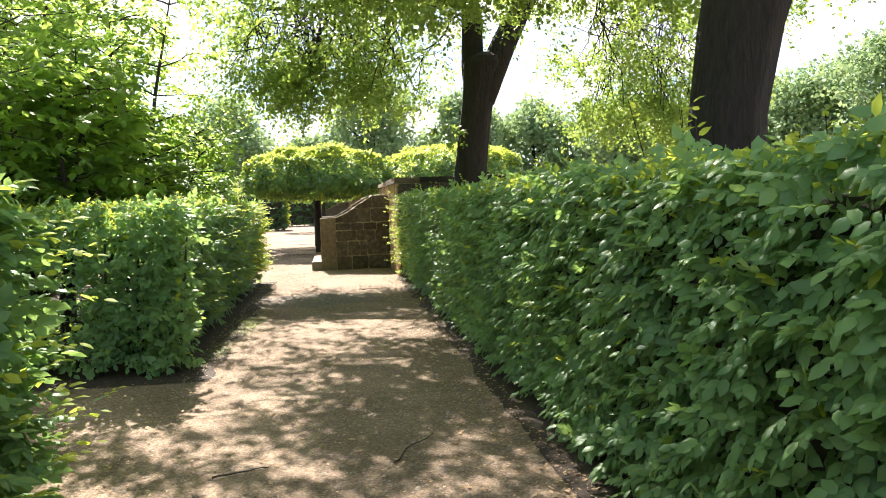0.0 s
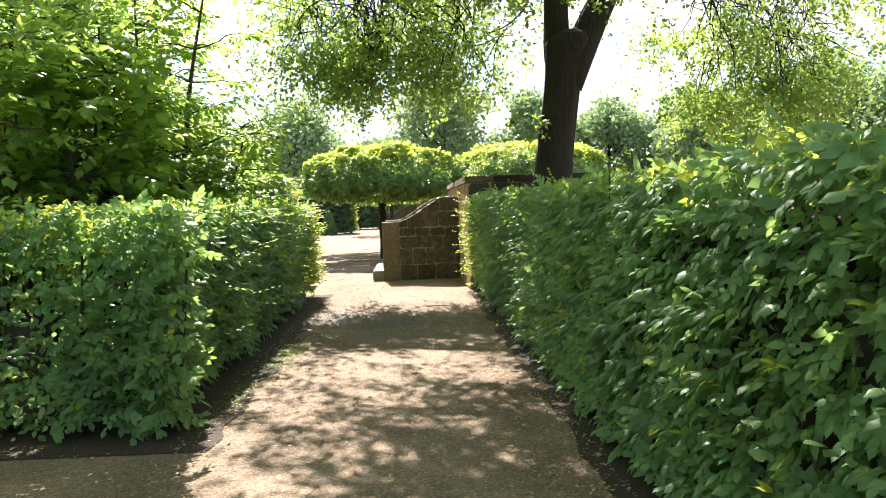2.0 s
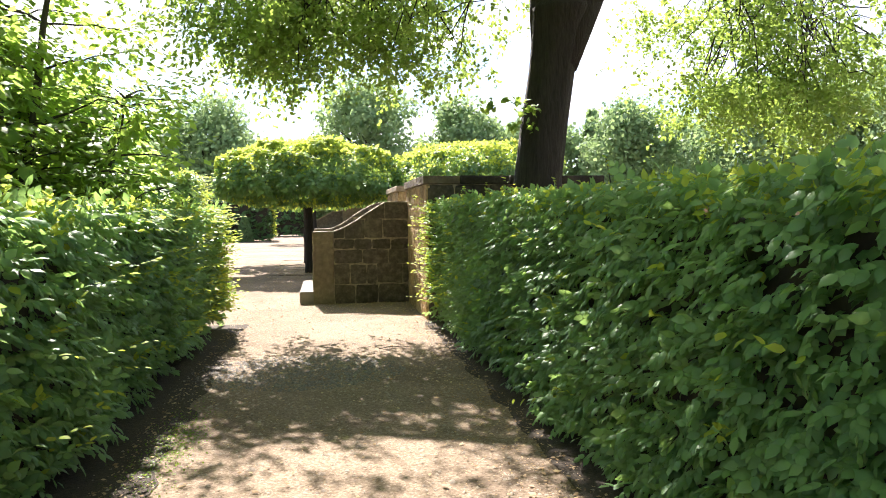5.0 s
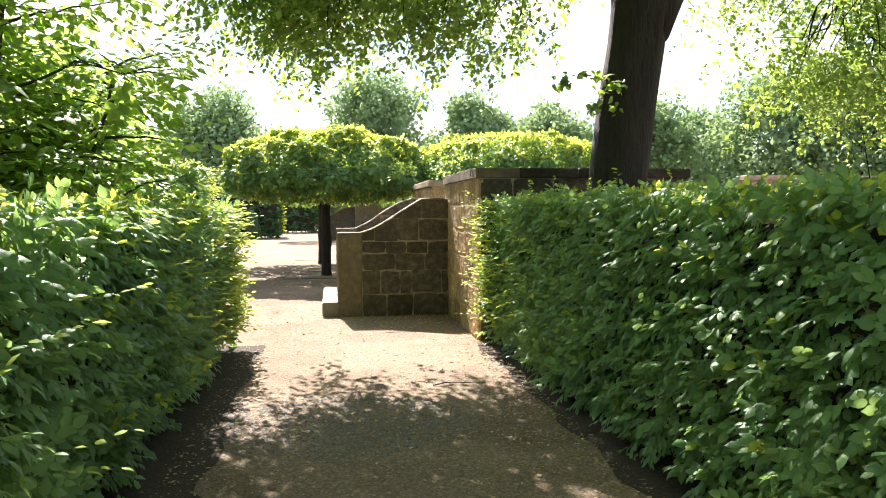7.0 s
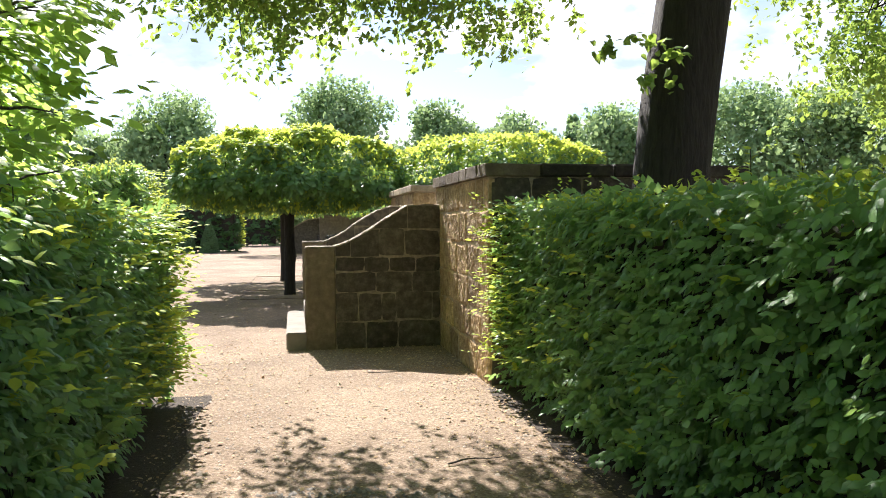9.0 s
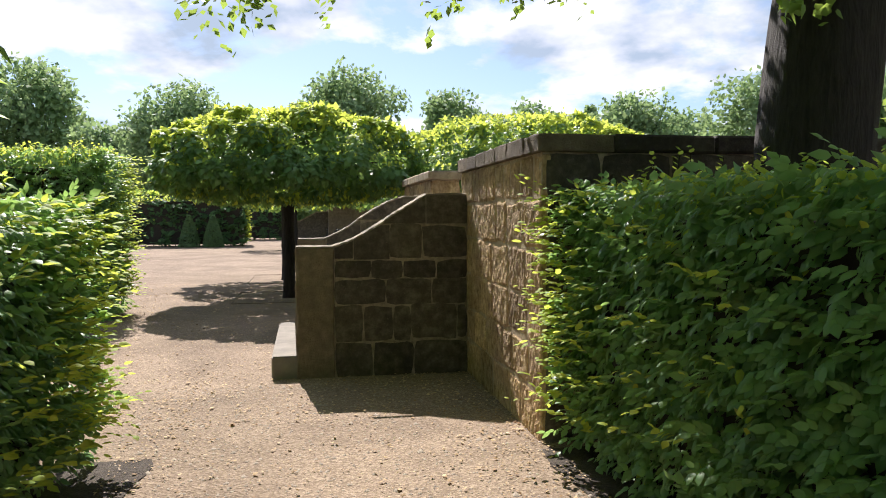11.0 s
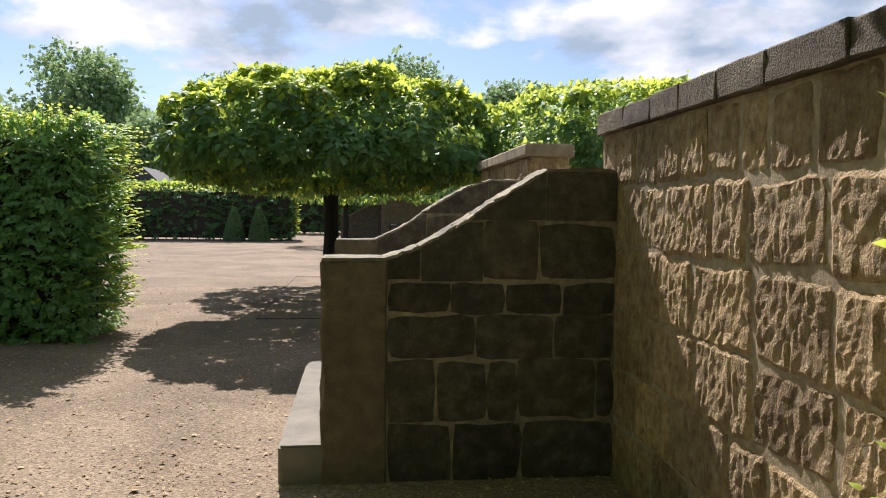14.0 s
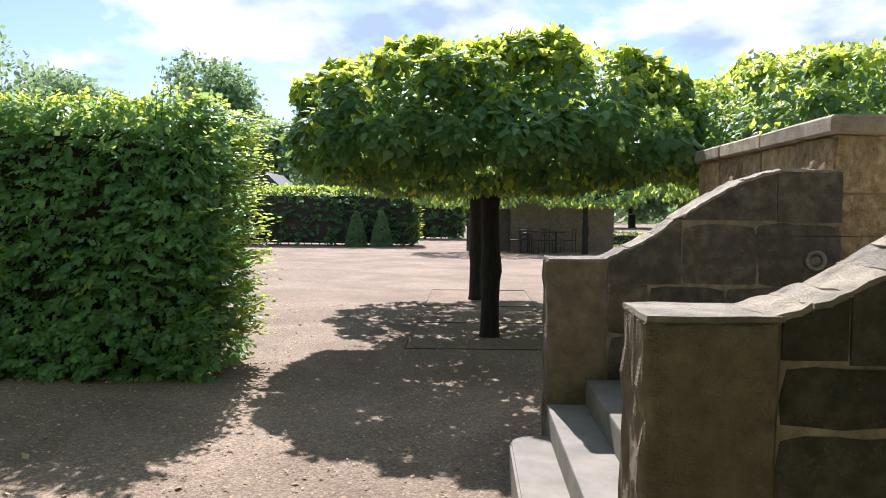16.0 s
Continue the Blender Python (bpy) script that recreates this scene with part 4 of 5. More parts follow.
tall_tree(3.43, -11.0, [(0, 0, -0.1, 0.40), (0, 0, 0.4, 0.34), (0, 0, 1.2, 0.31), (0.02, 0, 2.0, 0.295), (0.14, 0, 2.7, 0.315), (0.36, 0, 3.5, 0.36), (0.52, 0, 4.2, 0.38)],
          [((0.4, 0, 3.8), (-0.5, 0.5, 7.4), 0.26, 0.08), ((0.6, 0, 3.8), (2.2, 0.2, 7.6), 0.28, 0.08), ((0.1, 0.1, 5.0), (-3.0, 1.5, 6.2), 0.10, 0.03), ((0.1, 0.2, 5.4), (-1.8, -2.4, 6.9), 0.09, 0.03), ((0.9, 0, 5.2), (1.6, 3.0, 6.2), 0.09, 0.03)],
          canopy_near, 330, "old tree with a thick dark trunk rising behind the hedge", 4.0)


def lime_tree(u, v, label, half=(2.25, 1.9), n=9000, zlow=1.74, ztop=3.12, size=0.115, shape=LEAF_HEART, turn=0.0):
    """A pleached linden: slim knobbly trunk and a wide flat clipped crown."""
    ob = thing("clipped_linden", u, v, 0, turn, label, "tree", "clipped lindens of the square")
    bm = bmesh.new()
    pts, rad = [], []
    for z, r, dx in ((-0.05, 0.13, 0), (0.08, 0.108, 0), (0.4, 0.100, 0.004), (0.62, 0.104, 0.008), (0.74, 0.122, 0.012), (0.86, 0.112, 0.010), (1.0, 0.098, 0.006), (1.4, 0.095, 0.0), (1.9, 0.12, 0.0)):
        pts.append((dx, 0, z)); rad.append(r)
    tube(bm, pts, rad, 12)
    part("trunk", bm, MAT["bark"], ob, "slim dark knobbly trunk", True)
    bm = bmesh.new()
    for k in range(13):
        a = 6.2832 * k / 13
        e = (math.cos(a) * half[0] * 0.75, math.sin(a) * half[1] * 0.75, rng.uniform(1.9, 2.35))
        p = branch(bm, (0, 0, 1.75), e, 0.05, 0.012, 0.06, 6, 6, 0.1)
        for j in range(3):
            branch(bm, p[3 + j], Vector(p[3 + j]) + Vector(rng.normal(0, 0.16, 3)) + Vector((0, 0, 0.12)), 0.014, 0.004, 0, 3, 4)
    part("branchwork", bm, MAT["bark"], ob)
    # foliage in a thick shell of a rounded, flattened box
    mid = zlow + 0.42

    def shell_points(count):
        w = unit(rng.normal(0, 1, (count, 3)))
        return w / (np.sum(np.abs(w) ** 2.6, 1, keepdims=True) ** (1 / 2.6))

    def place(w, f):
        hz = np.where(w[:, 2] > 0, ztop - mid, mid - zlow)
        o = np.stack([w[:, 0] * half[0], w[:, 1] * half[1], w[:, 2] * hz], 1) * np.asarray(f)[:, None]
        o[:, 2] += mid
        return o

    # the crown is made of domed lumps, each shingled with leaves that hang outward
    nc = 190
    cq = shell_points(nc)
    cc = place(cq, rng.uniform(0.86, 0.98, nc))
    per_clump = int(n * 0.8) // nc
    pick = np.repeat(np.arange(nc), per_clump)
    dome = unit(unit(cq[pick]) * 0.75 + unit(rng.normal(0, 1, (len(pick), 3))))
    q = cq[pick]
    wide = rng.uniform(0.15, 0.27, nc)[pick] * rng.uniform(0.8, 1.06, len(pick))
    p = cc[pick] + dome * wide[:, None] * np.array([1.0, 1.0, 0.72])
    p[:, 2] = np.maximum(p[:, 2], zlow - 0.12 + rng.uniform(0, 0.12, len(p)))
    rest = n - len(p)
    q2 = shell_points(rest)
    p = np.concatenate([p, place(q2, rng.uniform(0.55, 0.95, rest))])
    q = np.concatenate([q, q2])
    shell_of = np.concatenate([np.ones(len(pick)), np.full(rest, 0.7)])
    k = len(p)
    face = np.concatenate([dome, unit(q2)])
    d = face * 0.55 + rng.normal(0, 0.45, (k, 3)) + np.array([0, 0, -0.6])
    nn = face * 0.8 + np.array([0, 0, 0.7]) + rng.normal(0, 0.32, (k, 3))
    s = size * rng.uniform(0.55, 1.25, k)
    # young shoots above
    m = n // 14
    sp = np.stack([rng.uniform(-1, 1, m) * half[0] * 0.86, rng.uniform(-1, 1, m) * half[1] * 0.86, np.zeros(m)], 1)
    ee = np.clip(1 - np.abs(sp[:, 0] / half[0]) ** 2.5 - np.abs(sp[:, 1] / half[1]) ** 2.5, 0, 1) ** 0.4
    sp[:, 2] = zlow + 0.42 + (ztop - zlow - 0.42) * ee + rng.gamma(2, 0.014, m) - 0.03
    # top and lower rim get the yellow leaf that paints sun on the crown
    glow_leaf = (rng.uniform(0, 1, k) < np.clip(-0.2 + 1.2 * q[:, 2] + 0.6 * face[:, 2], 0.012, 0.9)) & (shell_of[:k] > 0.85) | ((p[:, 2] < zlow + 0.12) & (rng.uniform(0, 1, k) < 0.2))
    young = [np.concatenate([p[glow_leaf], sp]), np.concatenate([d[glow_leaf], rng.normal(0, 0.5, (m, 3)) + np.array([0, 0, 0.5])]),
             np.concatenate([nn[glow_leaf], rng.normal(0, 0.6, (m, 3)) + np.array([0, 0, 1])]), np.concatenate([s[glow_leaf], size * rng.uniform(0.4, 0.8, m)])]
    part("crown", leaves_mesh("crown", p[~glow_leaf], d[~glow_leaf], nn[~glow_leaf], s[~glow_leaf], shape), MAT["linden"], ob, "wide flat clipped crown of heart-shaped leaves")
    part("young_growth", leaves_mesh("young_growth", *young, shape), MAT["young"], ob, "top and rim leaves yellowed as if sunlit, with fresh shoots")["kind"] = "stuff"
    return ob


lime_tree(-0.20, 6.55, "clipped linden with wide flat crown on a slim trunk", (2.06, 1.85), 34000, size=0.098)
lime_tree(-0.33, 10.2, "clipped linden with wide flat crown behind another one", (2.2, 1.75), 9000)
lime_tree(3.95, 6.6, "clipped linden with flat crown rising over the terrace wall", (2.15, 1.9), 26000, size=0.092)
lime_tree(3.95, 10.2, "clipped linden further back over the terrace wall", (2.15, 1.75), 4500, shape=LEAF_FAST)
lime_tree(-0.35, 25.3, "distant clipped linden across the square", (2.2, 1.8), 3000, shape=LEAF_FLAT, size=0.17)
lime_tree(3.5, 24.1, "distant clipped linden before the stone wall", (2.2, 1.6), 3000, shape=LEAF_FLAT, size=0.17)


def woodland(u, v, h, spread, stems, label, low=0.4, size=0.1, seed=0.0, thick=1.0, mat="wood_leaf"):
    """A tall many-stemmed shrub or young tree at the wood's edge: stems, side boughs, twigs with two rows of leaves."""
    ob = thing("woodland_tree", u, v, 0, 0, label, "tree", "woodland edge trees")
    bm = bmesh.new()
    start, way = [], []
    for k in range(stems):
        a = 6.2832 * k / stems + seed
        e = (math.cos(a) * spread * 0.45 + rng.normal(0, 0.2), math.sin(a) * spread * 0.45 + rng.normal(0, 0.2), h * rng.uniform(0.82, 0.98))
        pts = branch(bm, (math.cos(a) * 0.16, math.sin(a) * 0.16, -0.05), e, rng.uniform(0.04, 0.07), 0.010, 0.0, 10, 7, 0.06)
        for j in range(1, 11):
            for turn in range(3):
                b = rng.uniform(0, 6.2832)
                reach = spread * rng.uniform(0.35, 0.8) * (1.05 - 0.055 * j)
                o = Vector((math.cos(b) * reach, math.sin(b) * reach, reach * rng.uniform(0.0, 0.45)))
                if pts[j].z + o.z < low:
                    continue
                bough = branch(bm, pts[j], pts[j] + o, 0.014, 0.004, 0.05, 6, 4, 0.12)
                for i in range(2, 7):
                    for side in range(int(2 * thick) + (1 if i > 4 else 0)):
                        d = o.normalized() * 0.7 + Vector(rng.normal(0, 0.65, 3))
                        d.z = d.z * 0.45 - 0.12
                        start.append(bough[i])
                        way.append(d.normalized() * rng.uniform(2.4, 4.6) * size)
    tagged(part("stemwork", bm, MAT["bark_thin"], ob, "several slim grey stems"), kind="stuff")
    a, w = np.array(start), np.array(way)
    f = np.array([0.15, 0.3, 0.45, 0.6, 0.75, 0.9, 1.0])
    p = (a[:, None, :] + w[:, None, :] * f[None, :, None]).reshape(-1, 3)
    along = np.repeat(unit(w), len(f), 0)
    nn = np.repeat(np.array([0, 0, 1.0]) + rng.normal(0, 0.28, a.shape), len(f), 0) + rng.normal(0, 0.15, p.shape)
    across = np.cross(nn, along) * np.tile(np.array([1, -1, 1, -1, 1, -1, 0.0]), len(a))[:, None]
    d = along * 0.7 + across * 0.9 + np.array([0, 0, -0.25]) + rng.normal(0, 0.12, p.shape)
    part("crown", leaves_mesh("crown", p, d, nn, size * rng.uniform(0.7, 1.2, len(p)), LEAF_HEART if size > 0.12 else LEAF_FAST), MAT[mat], ob, "loose crown of fresh green leaves")
    return ob


woodland(-3.2, -6.6, 3.3, 1.6, 6, "leafy many-stemmed shrub with large bright leaves", 0.9, 0.125, 0.3, 0.5)
woodland(-2.4, -3.7, 3.0, 1.3, 5, "leafy many-stemmed shrub behind the hedge", 0.9, 0.115, 1.3, 0.5)
woodland(-4.2, -8.1, 8.4, 2.7, 5, "tall young tree at the edge of the wood", 1.9, 0.115, 2.1, 0.5)
woodland(-5.0, -3.6, 8.5, 2.9, 6, "tall young tree at the edge of the wood", 1.0, 0.11, 0.9, 1.5)
woodland(-2.9, -4.7, 4.6, 1.8, 6, "young tree at the edge of the wood", 1.6, 0.10, 3.0, 1.0)
woodland(-9.0, -8.5, 9.0, 3.0, 4, "tall leafy tree deeper in the wood", 0.4, 0.16, 1.7, 1.5)
woodland(-7.3, 0.5, 8.5, 3.2, 6, "tall leafy tree deeper in the wood", 0.4, 0.14, 2.7, 2.0)
woodland(-12.5, -6.0, 9.0, 3.4, 5, "tall leafy tree deeper in the wood", 0.2, 0.19, 0.2, 1.5)
woodland(-6.4, -6.9, 3.2, 1.7, 6, "dense leafy undergrowth shrub in the wood", 0.1, 0.13, 2.6, 1.5)
woodland(-6.0, -2.4, 3.0, 1.7, 6, "dense leafy undergrowth shrub in the wood", 0.1, 0.13, 1.1, 1.5)
woodland(-3.0, -2.0, 2.5, 1.0, 5, "low leafy shrub behind the hedge end", 0.3, 0.10, 0.7)
woodland(-4.8, -12.9, 6.5, 2.3, 4, "leafy tree beside the side path", 1.7, 0.11, 4.0)


def far_tree(angle, dist, h, w, slim=1.0, label="distant broad green park tree", n=13000):
    """A park tree far off, seen from the path at an angle (degrees right of +y)."""
    x, y = math.sin(radians(angle)) * dist - 1.6, math.cos(radians(angle)) * dist + 8.0
    ob = tagged(new("park_tree"), label, "tree", "distant park trees")
    ob.matrix_world = pose(x, y, 0, 0, 0, rng.uniform(0, 360))
    bm = bmesh.new()
    tube(bm, [(0, 0, -0.2), (0.1, 0, h * 0.3), (0, 0.1, h * 0.7)], [0.4, 0.3, 0.12], 8)
    for k in range(7):
        a = k * 0.9
        branch(bm, (0, 0, h * (0.22 + 0.06 * k)), (math.cos(a) * w * 0.35, math.sin(a) * w * 0.35, h * (0.42 + 0.06 * k)), 0.13, 0.03, 0, 4, 5)
    part("trunk", bm, MAT["bark"], ob)
    # clumps of foliage
    m = 95
    cz = rng.uniform(0.14, 0.97, m)
    prof = np.sqrt(np.clip(1 - ((cz - 0.52) / 0.47) ** 2, 0.03, 1)) if slim == 1.0 else (1.02 - cz) * 1.1
    az = rng.uniform(0, 6.28, m)
    rr = np.sqrt(rng.uniform(0.05, 1.0, m)) * w * 0.50 * prof
    cc = np.stack([rr * np.cos(az), rr * np.sin(az), cz * h], 1)
    cr = w * rng.uniform(0.12, 0.21, m) * (0.6 if slim != 1.0 else 1.0)
    pick = rng.integers(0, m, n)
    q = unit(rng.normal(0, 1, (n, 3)))
    p = cc[pick] + q * (cr[pick] * rng.uniform(0.55, 1.05, n))[:, None]
    p[:, 2] = np.maximum(p[:, 2], 0.3)
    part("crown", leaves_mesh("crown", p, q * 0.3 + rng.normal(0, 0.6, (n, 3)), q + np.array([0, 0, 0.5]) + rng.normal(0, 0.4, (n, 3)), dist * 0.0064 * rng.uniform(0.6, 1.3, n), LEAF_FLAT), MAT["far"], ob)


for a, d, h, w in ((-26.3, 103, 19.5, 13.0), (-16.4, 74, 12.2, 10.5), (-21.5, 95, 10.0, 11.0), (-4.4, 78, 15.0, 11.0), (2.8, 84, 13.6, 9.5), (8.6, 88, 13.0, 11.0), (15.9, 80, 12.6, 9.5), (19.5, 95, 12.0, 11.0),
                   (24.6, 76, 13.0, 11.5), (30.0, 72, 11.6, 12.0), (36.0, 66, 13.5, 12.0), (42.0, 60, 13.0, 12.0), (49.0, 60, 14.0, 13.0), (-9.5, 100, 10.0, 10.0), (-34.0, 66, 10.0, 11.0), (-41.0, 60, 12.0, 12.0), (57.0, 62, 14.0, 13.0), (-49.0, 60, 12.0, 13.0)):
    far_tree(a, d, h, w)
far_tree(12.9, 86, 13.0, 5.5, 0.6, "distant slim conifer among park trees", 5000)


def tree_belt():
    """Woods that close the horizon all round."""
    n = 26000
    az = rng.uniform(0, 6.2832, n)
    d = rng.uniform(105, 135, n)
    top = 6.0 + 2.2 * np.sin(az * 23) + 1.6 * np.sin(az * 41 + 1) + 1.0 * np.sin(az * 87)
    z = rng.uniform(0, 1, n) ** 0.8 * top
    p = np.stack([d * np.cos(az), d * np.sin(az), z], 1)
    q = np.stack([-np.cos(az), -np.sin(az), np.full(n, 0.8)], 1)
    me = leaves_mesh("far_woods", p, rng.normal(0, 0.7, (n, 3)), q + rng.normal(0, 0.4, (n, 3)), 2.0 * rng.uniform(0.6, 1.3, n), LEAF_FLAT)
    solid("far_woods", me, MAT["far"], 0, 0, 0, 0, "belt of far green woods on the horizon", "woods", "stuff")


tree_belt()

# ------------------------------------------------------------------ far side of the square
# The darker pier stone puts tree shade into this wall's colour.
far_wall("stone_pavilion_wall", 1.05, 4.75, 25.6, 29.0, 2.35, "sandstone terrace wall across the square, darkened for tree shade", "stone_pier")
hedge("low_box_hedge", 5.5, 7.2, 30.2, 30.9, 0.55, "low clipped box hedge beside the far lawn", (120, 0, 200, 0, 150), 0.12, LEAF_FLAT, shoots=0.0, mat="yew", depth=0.08)


def mirror_cheek():
    ob = thing("far_stair_wall", 0, 0, 0, 0, "dark sandstone stair wall of the opposite stairs", "stair wall", "", "structure")
    prof = [(-0.55, -0.05), (1.04, -0.05), (1.04, 1.55), (0.55, 1.5), (-0.15, 1.12), (-0.55, 1.12)]
    part("wall_body", roughen(prism_bm(prof, 25.9, 26.2, 0.01), 0.01, 6, 0), MAT["stone_dark"], ob)
    part("cap_stone", prism_bm([(-0.57, 1.122), (-0.15, 1.122), (0.55, 1.502), (1.04, 1.552), (1.04, 1.60), (0.54, 1.55), (-0.16, 1.17), (-0.57, 1.17)], 25.88, 26.22), MAT["stone_cap"], ob)


mirror_cheek()


def cafe_chair(u, v, turn):
    ob = thing("garden_chair", u, v, 0, turn, "dark folding metal garden chair by the far wall", "chair", "chairs by the far wall")
    part("seat", box_bm(-0.2, 0.2, -0.2, 0.2, 0.44, 0.465, 0.006), MAT["iron"], ob)
    bm = bmesh.new()
    for z in (0.62, 0.72, 0.82):
        tube(bm, [(-0.19, 0.22, z), (0, 0.235, z), (0.19, 0.22, z)], [0.012] * 3, 6)
    part("backrest", bm, MAT["iron"], ob)
    for x, y, z in ((-0.19, -0.19, 0.45), (0.19, -0.19, 0.45), (-0.19, 0.2, 0.88), (0.19, 0.2, 0.88)):
        bm = bmesh.new()
        tube(bm, [(x, y * 1.1, 0), (x, y, 0.45), (x, y + (0.03 if z > 0.5 else 0), z)], [0.012] * 3, 6)
        part("leg", bm, MAT["iron"], ob)
    return ob


def cafe_table(u, v):
    ob = thing("garden_table", u, v, 0, 0, "small round dark metal garden table by the far wall", "table")
    bm = bmesh.new()
    bmesh.ops.create_cone(bm, cap_ends=True, segments=24, radius1=0.38, radius2=0.38, depth=0.03, matrix=Matrix.Translation((0, 0, 0.73)))
    part("tabletop", bm, MAT["iron"], ob)
    bm = bmesh.new()
    tube(bm, [(0, 0, 0), (0, 0, 0.72)], [0.03, 0.03], 8)
    part("stem", bm, MAT["iron"], ob)
    bm = bmesh.new()
    bmesh.ops.create_cone(bm, cap_ends=True, segments=16, radius1=0.24, radius2=0.06, depth=0.04, matrix=Matrix.Translation((0, 0, 0.02)))
    part("foot", bm, MAT["iron"], ob)


cafe_table(1.6, 24.7)
cafe_table(2.6, 24.9)
first_chair = cafe_chair(1.15, 24.5, 80)
for uu, vv, tt in ((2.05, 24.4, -70), (1.55, 25.2, 5), (1.5, 24.0, 175), (2.3, 24.5, 100), (3.0, 24.7, -80)):
    copy_thing(first_chair, F @ pose(uu, vv, 0, 0, 0, tt))


# ------------------------------------------------------------------ tree pits, small things on the ground
def tree_pit(u0, u1, v0, v1, label):
    ob = thing("tree_pit_edging", 0, 0, 0, 0, label, "edging", "tree pits")
    for a in ((u0, u1, v0, v0 + 0.009), (u0, u1, v1 - 0.009, v1), (u0, u0 + 0.009, v0 + 0.010, v1 - 0.010), (u1 - 0.009, u1, v0 + 0.010, v1 - 0.010)):
        part("edging_strip", box_bm(a[0], a[1], a[2], a[3], -0.02, 0.009), MAT["edging"], ob)


tree_pit(-1.09, 0.56, 5.72, 7.55, "thin steel edging round a tree pit in the gravel")
tree_pit(-1.10, 0.56, 9.25, 11.6, "thin steel edging round a tree pit in the gravel")


def litter():
    """Dry bud scales and leaves lying on the gravel."""
    n = 11000
    u, v = rng.uniform(-2.0, 1.55, n), rng.uniform(-15.5, 0.5, n)
    edge = rng.uniform(0, 1, n)
    u = np.where(edge < 0.34, 1.55 - np.abs(rng.normal(0, 0.32, n)), u)
    u = np.where((edge > 0.34) & (edge < 0.5), -1.0 + np.abs(rng.normal(0, 0.25, n)), u)
    m = 11000
    u2, v2 = rng.uniform(-4.5, 1.2, m), rng.uniform(-1.5, 9.5, m)
    u, v = np.concatenate([u, u2]), np.concatenate([v, v2])
    ok = ~((u > -0.26) & (v > -0.08)) & ~((u < -1.0) & (v < -2.2) & (v > -10)) | ((v > 2.6) & (u < 1.2))
    u, v = u[ok], v[ok]
    k = len(u)
    p = np.stack([u, v, np.full(k, 0.010) + rng.uniform(0, 0.006, k)], 1)
    d = np.stack([rng.normal(0, 1, k), rng.normal(0, 1, k), rng.normal(0, 0.12, k)], 1)
    nn = np.stack([rng.normal(0, 0.25, k), rng.normal(0, 0.25, k), np.ones(k)], 1)
    solid("leaf_litter", leaves_mesh("leaf_litter", p, d, nn, rng.gamma(3, 0.0047, k) + 0.005, LEAF_FAST), MAT["litter"], 0, 0, 0, 0, "dry bud scales and leaves strewn on gravel", "leaf litter", kind="stuff")


def pebbles():
    n = 13000
    t = np.array([(0.9, 0, 0), (0, 0.8, 0), (-1, 0.1, 0), (0, -0.85, 0), (0.1, 0, 0.6)])
    tf = [(0, 1, 4), (1, 2, 4), (2, 3, 4), (3, 0, 4)]
    u, v = rng.uniform(-1.1, 1.6, n), rng.uniform(-15.5, -0.3, n)
    p = np.stack([u, v, np.full(n, 0.001)], 1)
    d = np.stack([rng.normal(0, 1, n), rng.normal(0, 1, n), np.zeros(n)], 1)
    me = leaves_mesh("loose_pebbles", p, d, np.tile(np.array([0, 0, 1.0]), (n, 1)), rng.gamma(2.0, 0.0027, n) + 0.003, (t, tf))
    solid("loose_pebbles", me, MAT["pebble"], 0, 0, 0, 0, "loose small stones on the gravel path", "pebbles", kind="stuff")


def coarse_patch():
    """A worn spot of the path where coarser grey stones lie open."""
    n = 2600
    a, r = rng.uniform(0, 6.2832, n), np.sqrt(rng.uniform(0, 1, n))
    u, v = -0.05 + np.cos(a) * r * 0.95, -5.2 + np.sin(a) * r * 0.75
    t = np.array([(0.9, 0.1, 0), (0.3, 0.8, 0), (-0.8, 0.5, 0), (-0.7, -0.6, 0), (0.4, -0.85, 0), (0.1, 0.1, 0.6), (-0.3, -0.1, 0.5)])
    tf = [(0, 1, 5), (1, 2, 6, 5), (2, 3, 6), (3, 4, 5, 6), (4, 0, 5)]
    d = np.stack([rng.normal(0, 1, n), rng.normal(0, 1, n), np.zeros(n)], 1)
    me = leaves_mesh("coarse_gravel", np.stack([u, v, np.full(n, 0.001)], 1), d, np.tile(np.array([0, 0, 1.0]), (n, 1)), rng.gamma(2.5, 0.0034, n) + 0.004, (t, tf))
    solid("coarse_gravel", me, MAT["grey_stone"], 0, 0, 0, 0, "coarser grey stones in a worn patch of path", "gravel", kind="stuff")


def moss(u0, v0, wide, long, n):
    u, v = u0 + rng.normal(0, wide, n), v0 + rng.normal(0, long, n)
    k = len(u)
    d = np.stack([rng.normal(0, 1, k), rng.normal(0, 1, k), rng.uniform(0.1, 0.8, k)], 1)
    nn = np.stack([rng.normal(0, 0.5, k), rng.normal(0, 0.5, k), np.ones(k)], 1)
    solid("path_moss", leaves_mesh("path_moss", np.stack([u, v, np.full(k, 0.007)], 1), d, nn, rng.uniform(0.008, 0.02, k), LEAF_FLAT), MAT["grass"], 0, 0, 0, 0, "thin green moss along the path's soil edge", "moss", kind="stuff")


litter()
pebbles()
coarse_patch()
moss(-0.74, -7.3, 0.09, 0.45, 1500)
moss(-0.85, -8.9, 0.07, 0.3, 700)
moss(-1.55, -12.6, 0.2, 0.2, 900)


def fallen_twig(u, v, turn, ln):
    bm = bmesh.new()
    branch(bm, (-ln / 2, 0, 0.012), (ln / 2, 0, 0.010), 0.006, 0.003, 0.02, 8, 5, 0.08)
    solid("fallen_twig", bm, MAT["bark_thin"], u, v, 0, turn, "thin dry brown twig lying on the gravel", "twig")


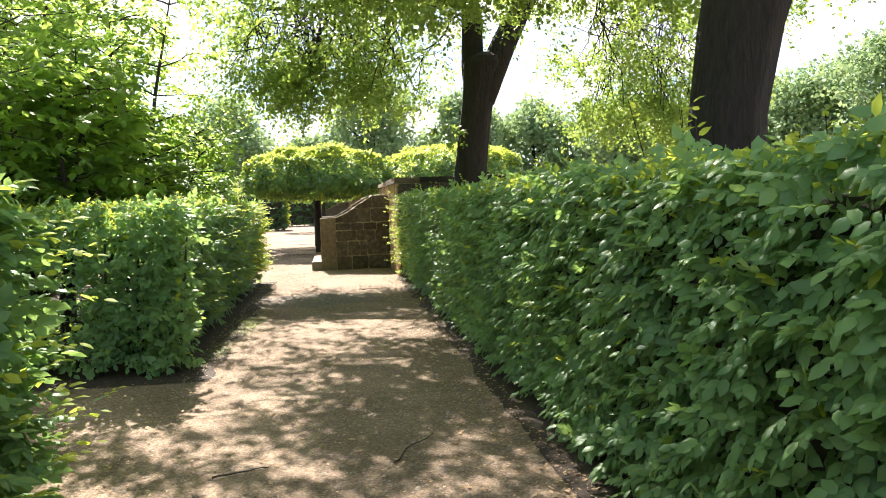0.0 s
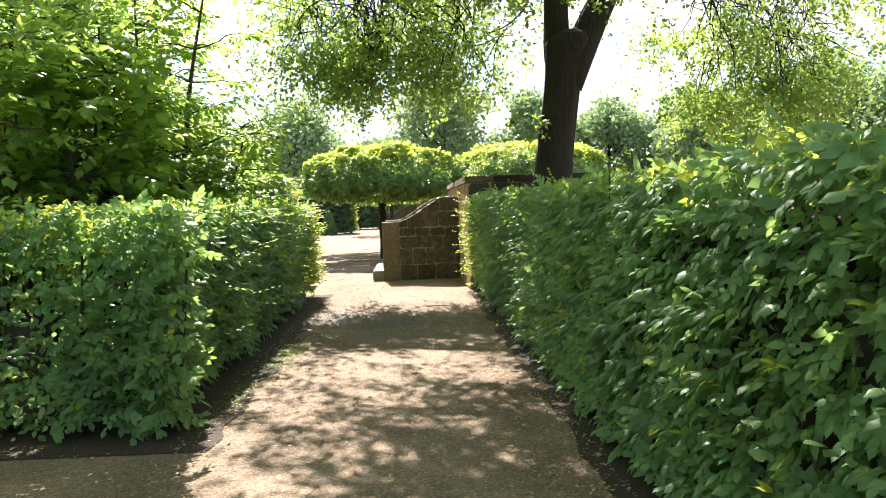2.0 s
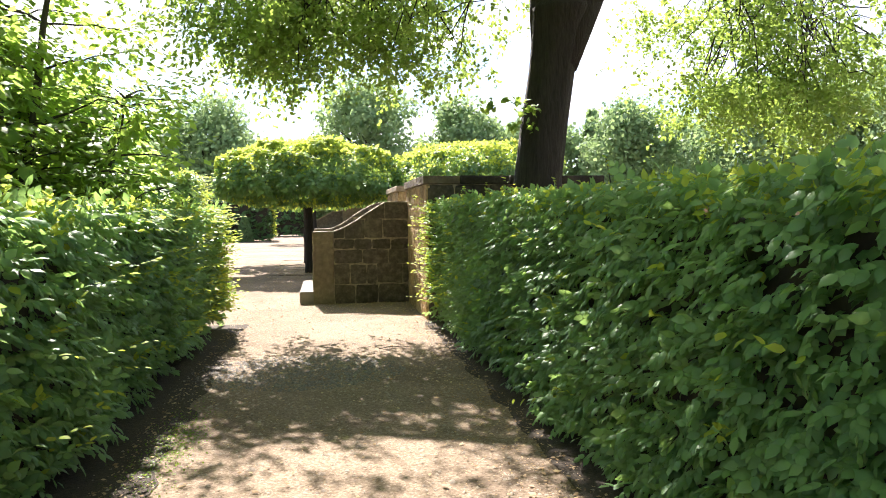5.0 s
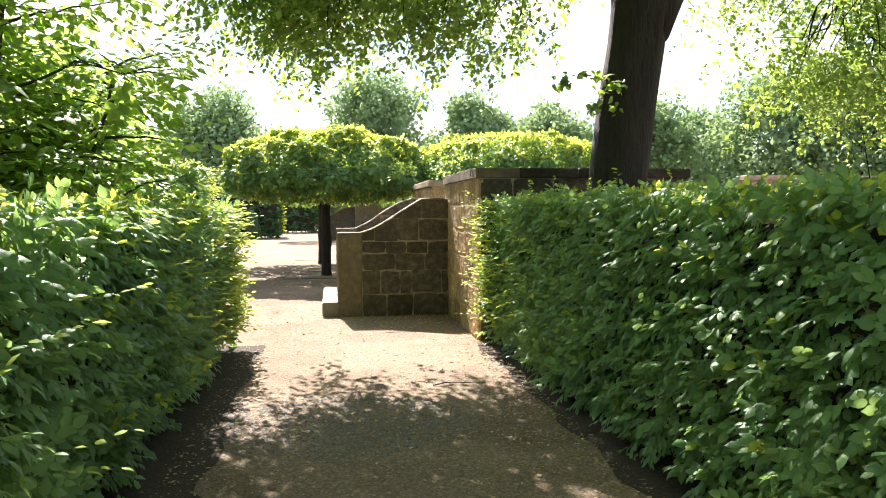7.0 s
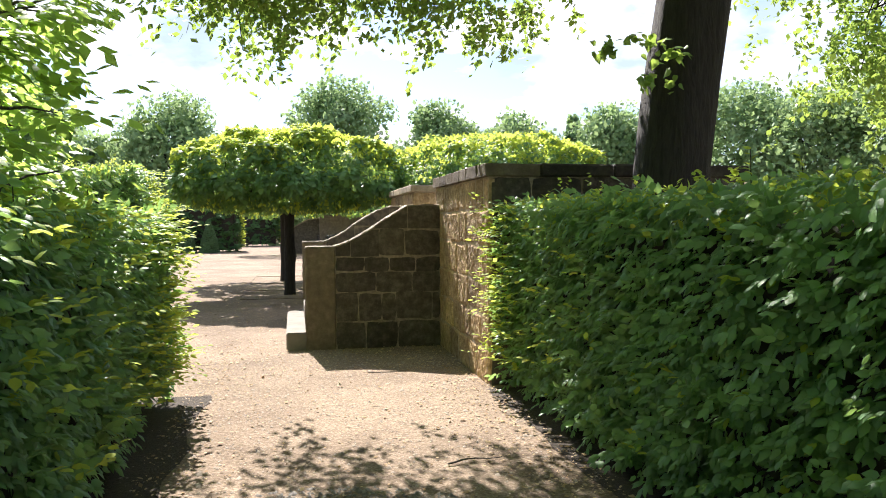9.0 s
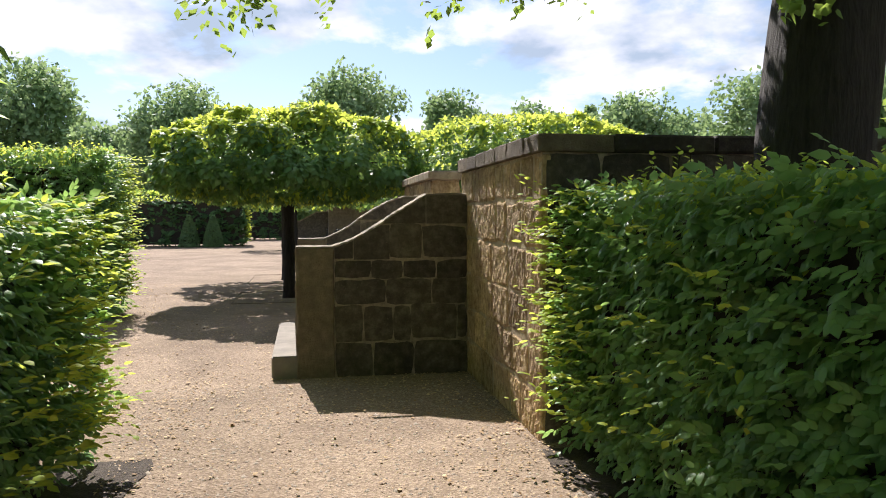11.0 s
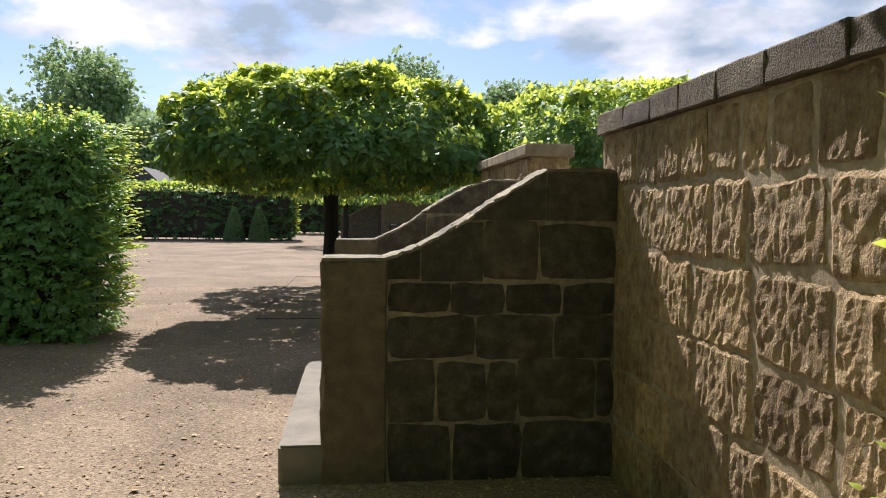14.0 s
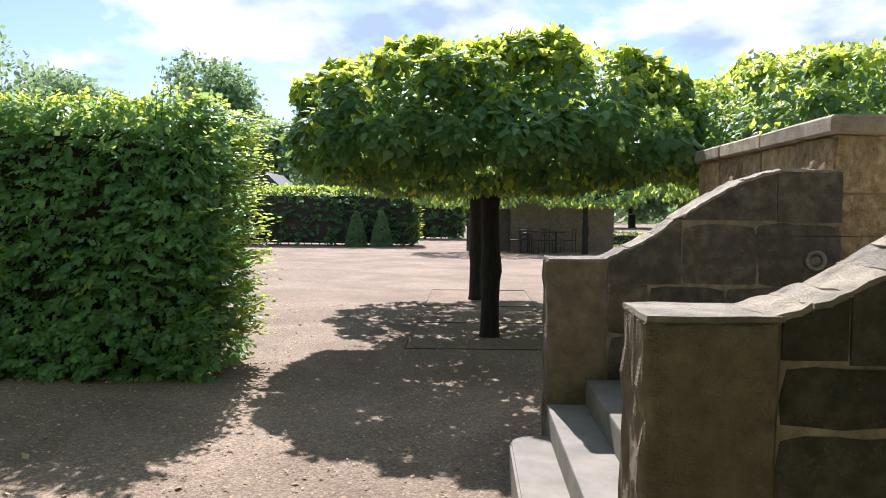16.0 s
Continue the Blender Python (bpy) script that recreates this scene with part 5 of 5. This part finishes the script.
fallen_twig(0.9, -4.2, 12, 0.35)
fallen_twig(0.75, -12.4, 60, 0.55)
fallen_twig(-0.2, -12.6, 20, 0.3)


def lawn(u0, u1, v0, v1, n):
    """Mown grass with a wavering edge."""
    u, v = rng.uniform(u0, u1, n), rng.uniform(v0, v1, n)
    ok = u < u1 - 0.15 + 0.15 * np.sin(v * 2)
    u, v = u[ok], v[ok]
    k = len(u)
    p = np.stack([u, v, np.zeros(k)], 1)
    d = np.stack([rng.normal(0, 0.35, k), rng.normal(0, 0.35, k), np.ones(k)], 1)
    nn = np.stack([rng.normal(0, 1, k), rng.normal(0, 1, k), np.zeros(k)], 1)
    solid("lawn_grass", leaves_mesh("lawn_grass", p, d, nn, rng.uniform(0.06, 0.13, k), LEAF_FLAT), MAT["grass"], 0, 0, 0, 0, "short sunlit green grass", "grass", kind="stuff")


hedge("bush_row", -26.0, -5.5, 46.0, 48.0, 2.9, "loose row of light green bushes behind the hedge", (0, 60, 90, 0, 90), 0.24, LEAF_FLAT, shoots=0.5, mat="wood_leaf", folds=0.3)
lawn(-12.0, -7.0, 16.5, 23.5, 9000)
lawn(5.2, 13.0, 31.0, 46.0, 26000)


def house(x, y, turn, w, d, h):
    ob = tagged(new("low_house"), "far low pale house with a dark roof behind hedges", "house")
    ob.matrix_world = pose(x, y, 0, 0, 0, turn)
    part("wall", box_bm(-w / 2, w / 2, -d / 2, d / 2, -0.1, h), MAT["plaster"], ob)
    part("roof", prism_bm([(-w / 2 - 0.4, h), (w / 2 + 0.4, h), (w / 2 - 1.0, h + 1.3), (-w / 2 + 1.0, h + 1.3)], -d / 2 - 0.4, d / 2 + 0.4), MAT["roof"], ob, "dark slate roof")
    for i in range(5):
        wx = -w / 2 + (i + 0.5) * w / 5
        win = part("window", box_bm(wx - 0.45, wx + 0.45, -d / 2 - 0.05, -d / 2 + 0.05, 0.9, 2.2), MAT["grey_paint"], ob)
        part("pane", box_bm(wx - 0.38, wx + 0.38, -d / 2 - 0.06, -d / 2 - 0.055, 0.97, 2.13), MAT["window"], win)


house(-25.5, 64.0, 10, 6.0, 5.0, 2.7)
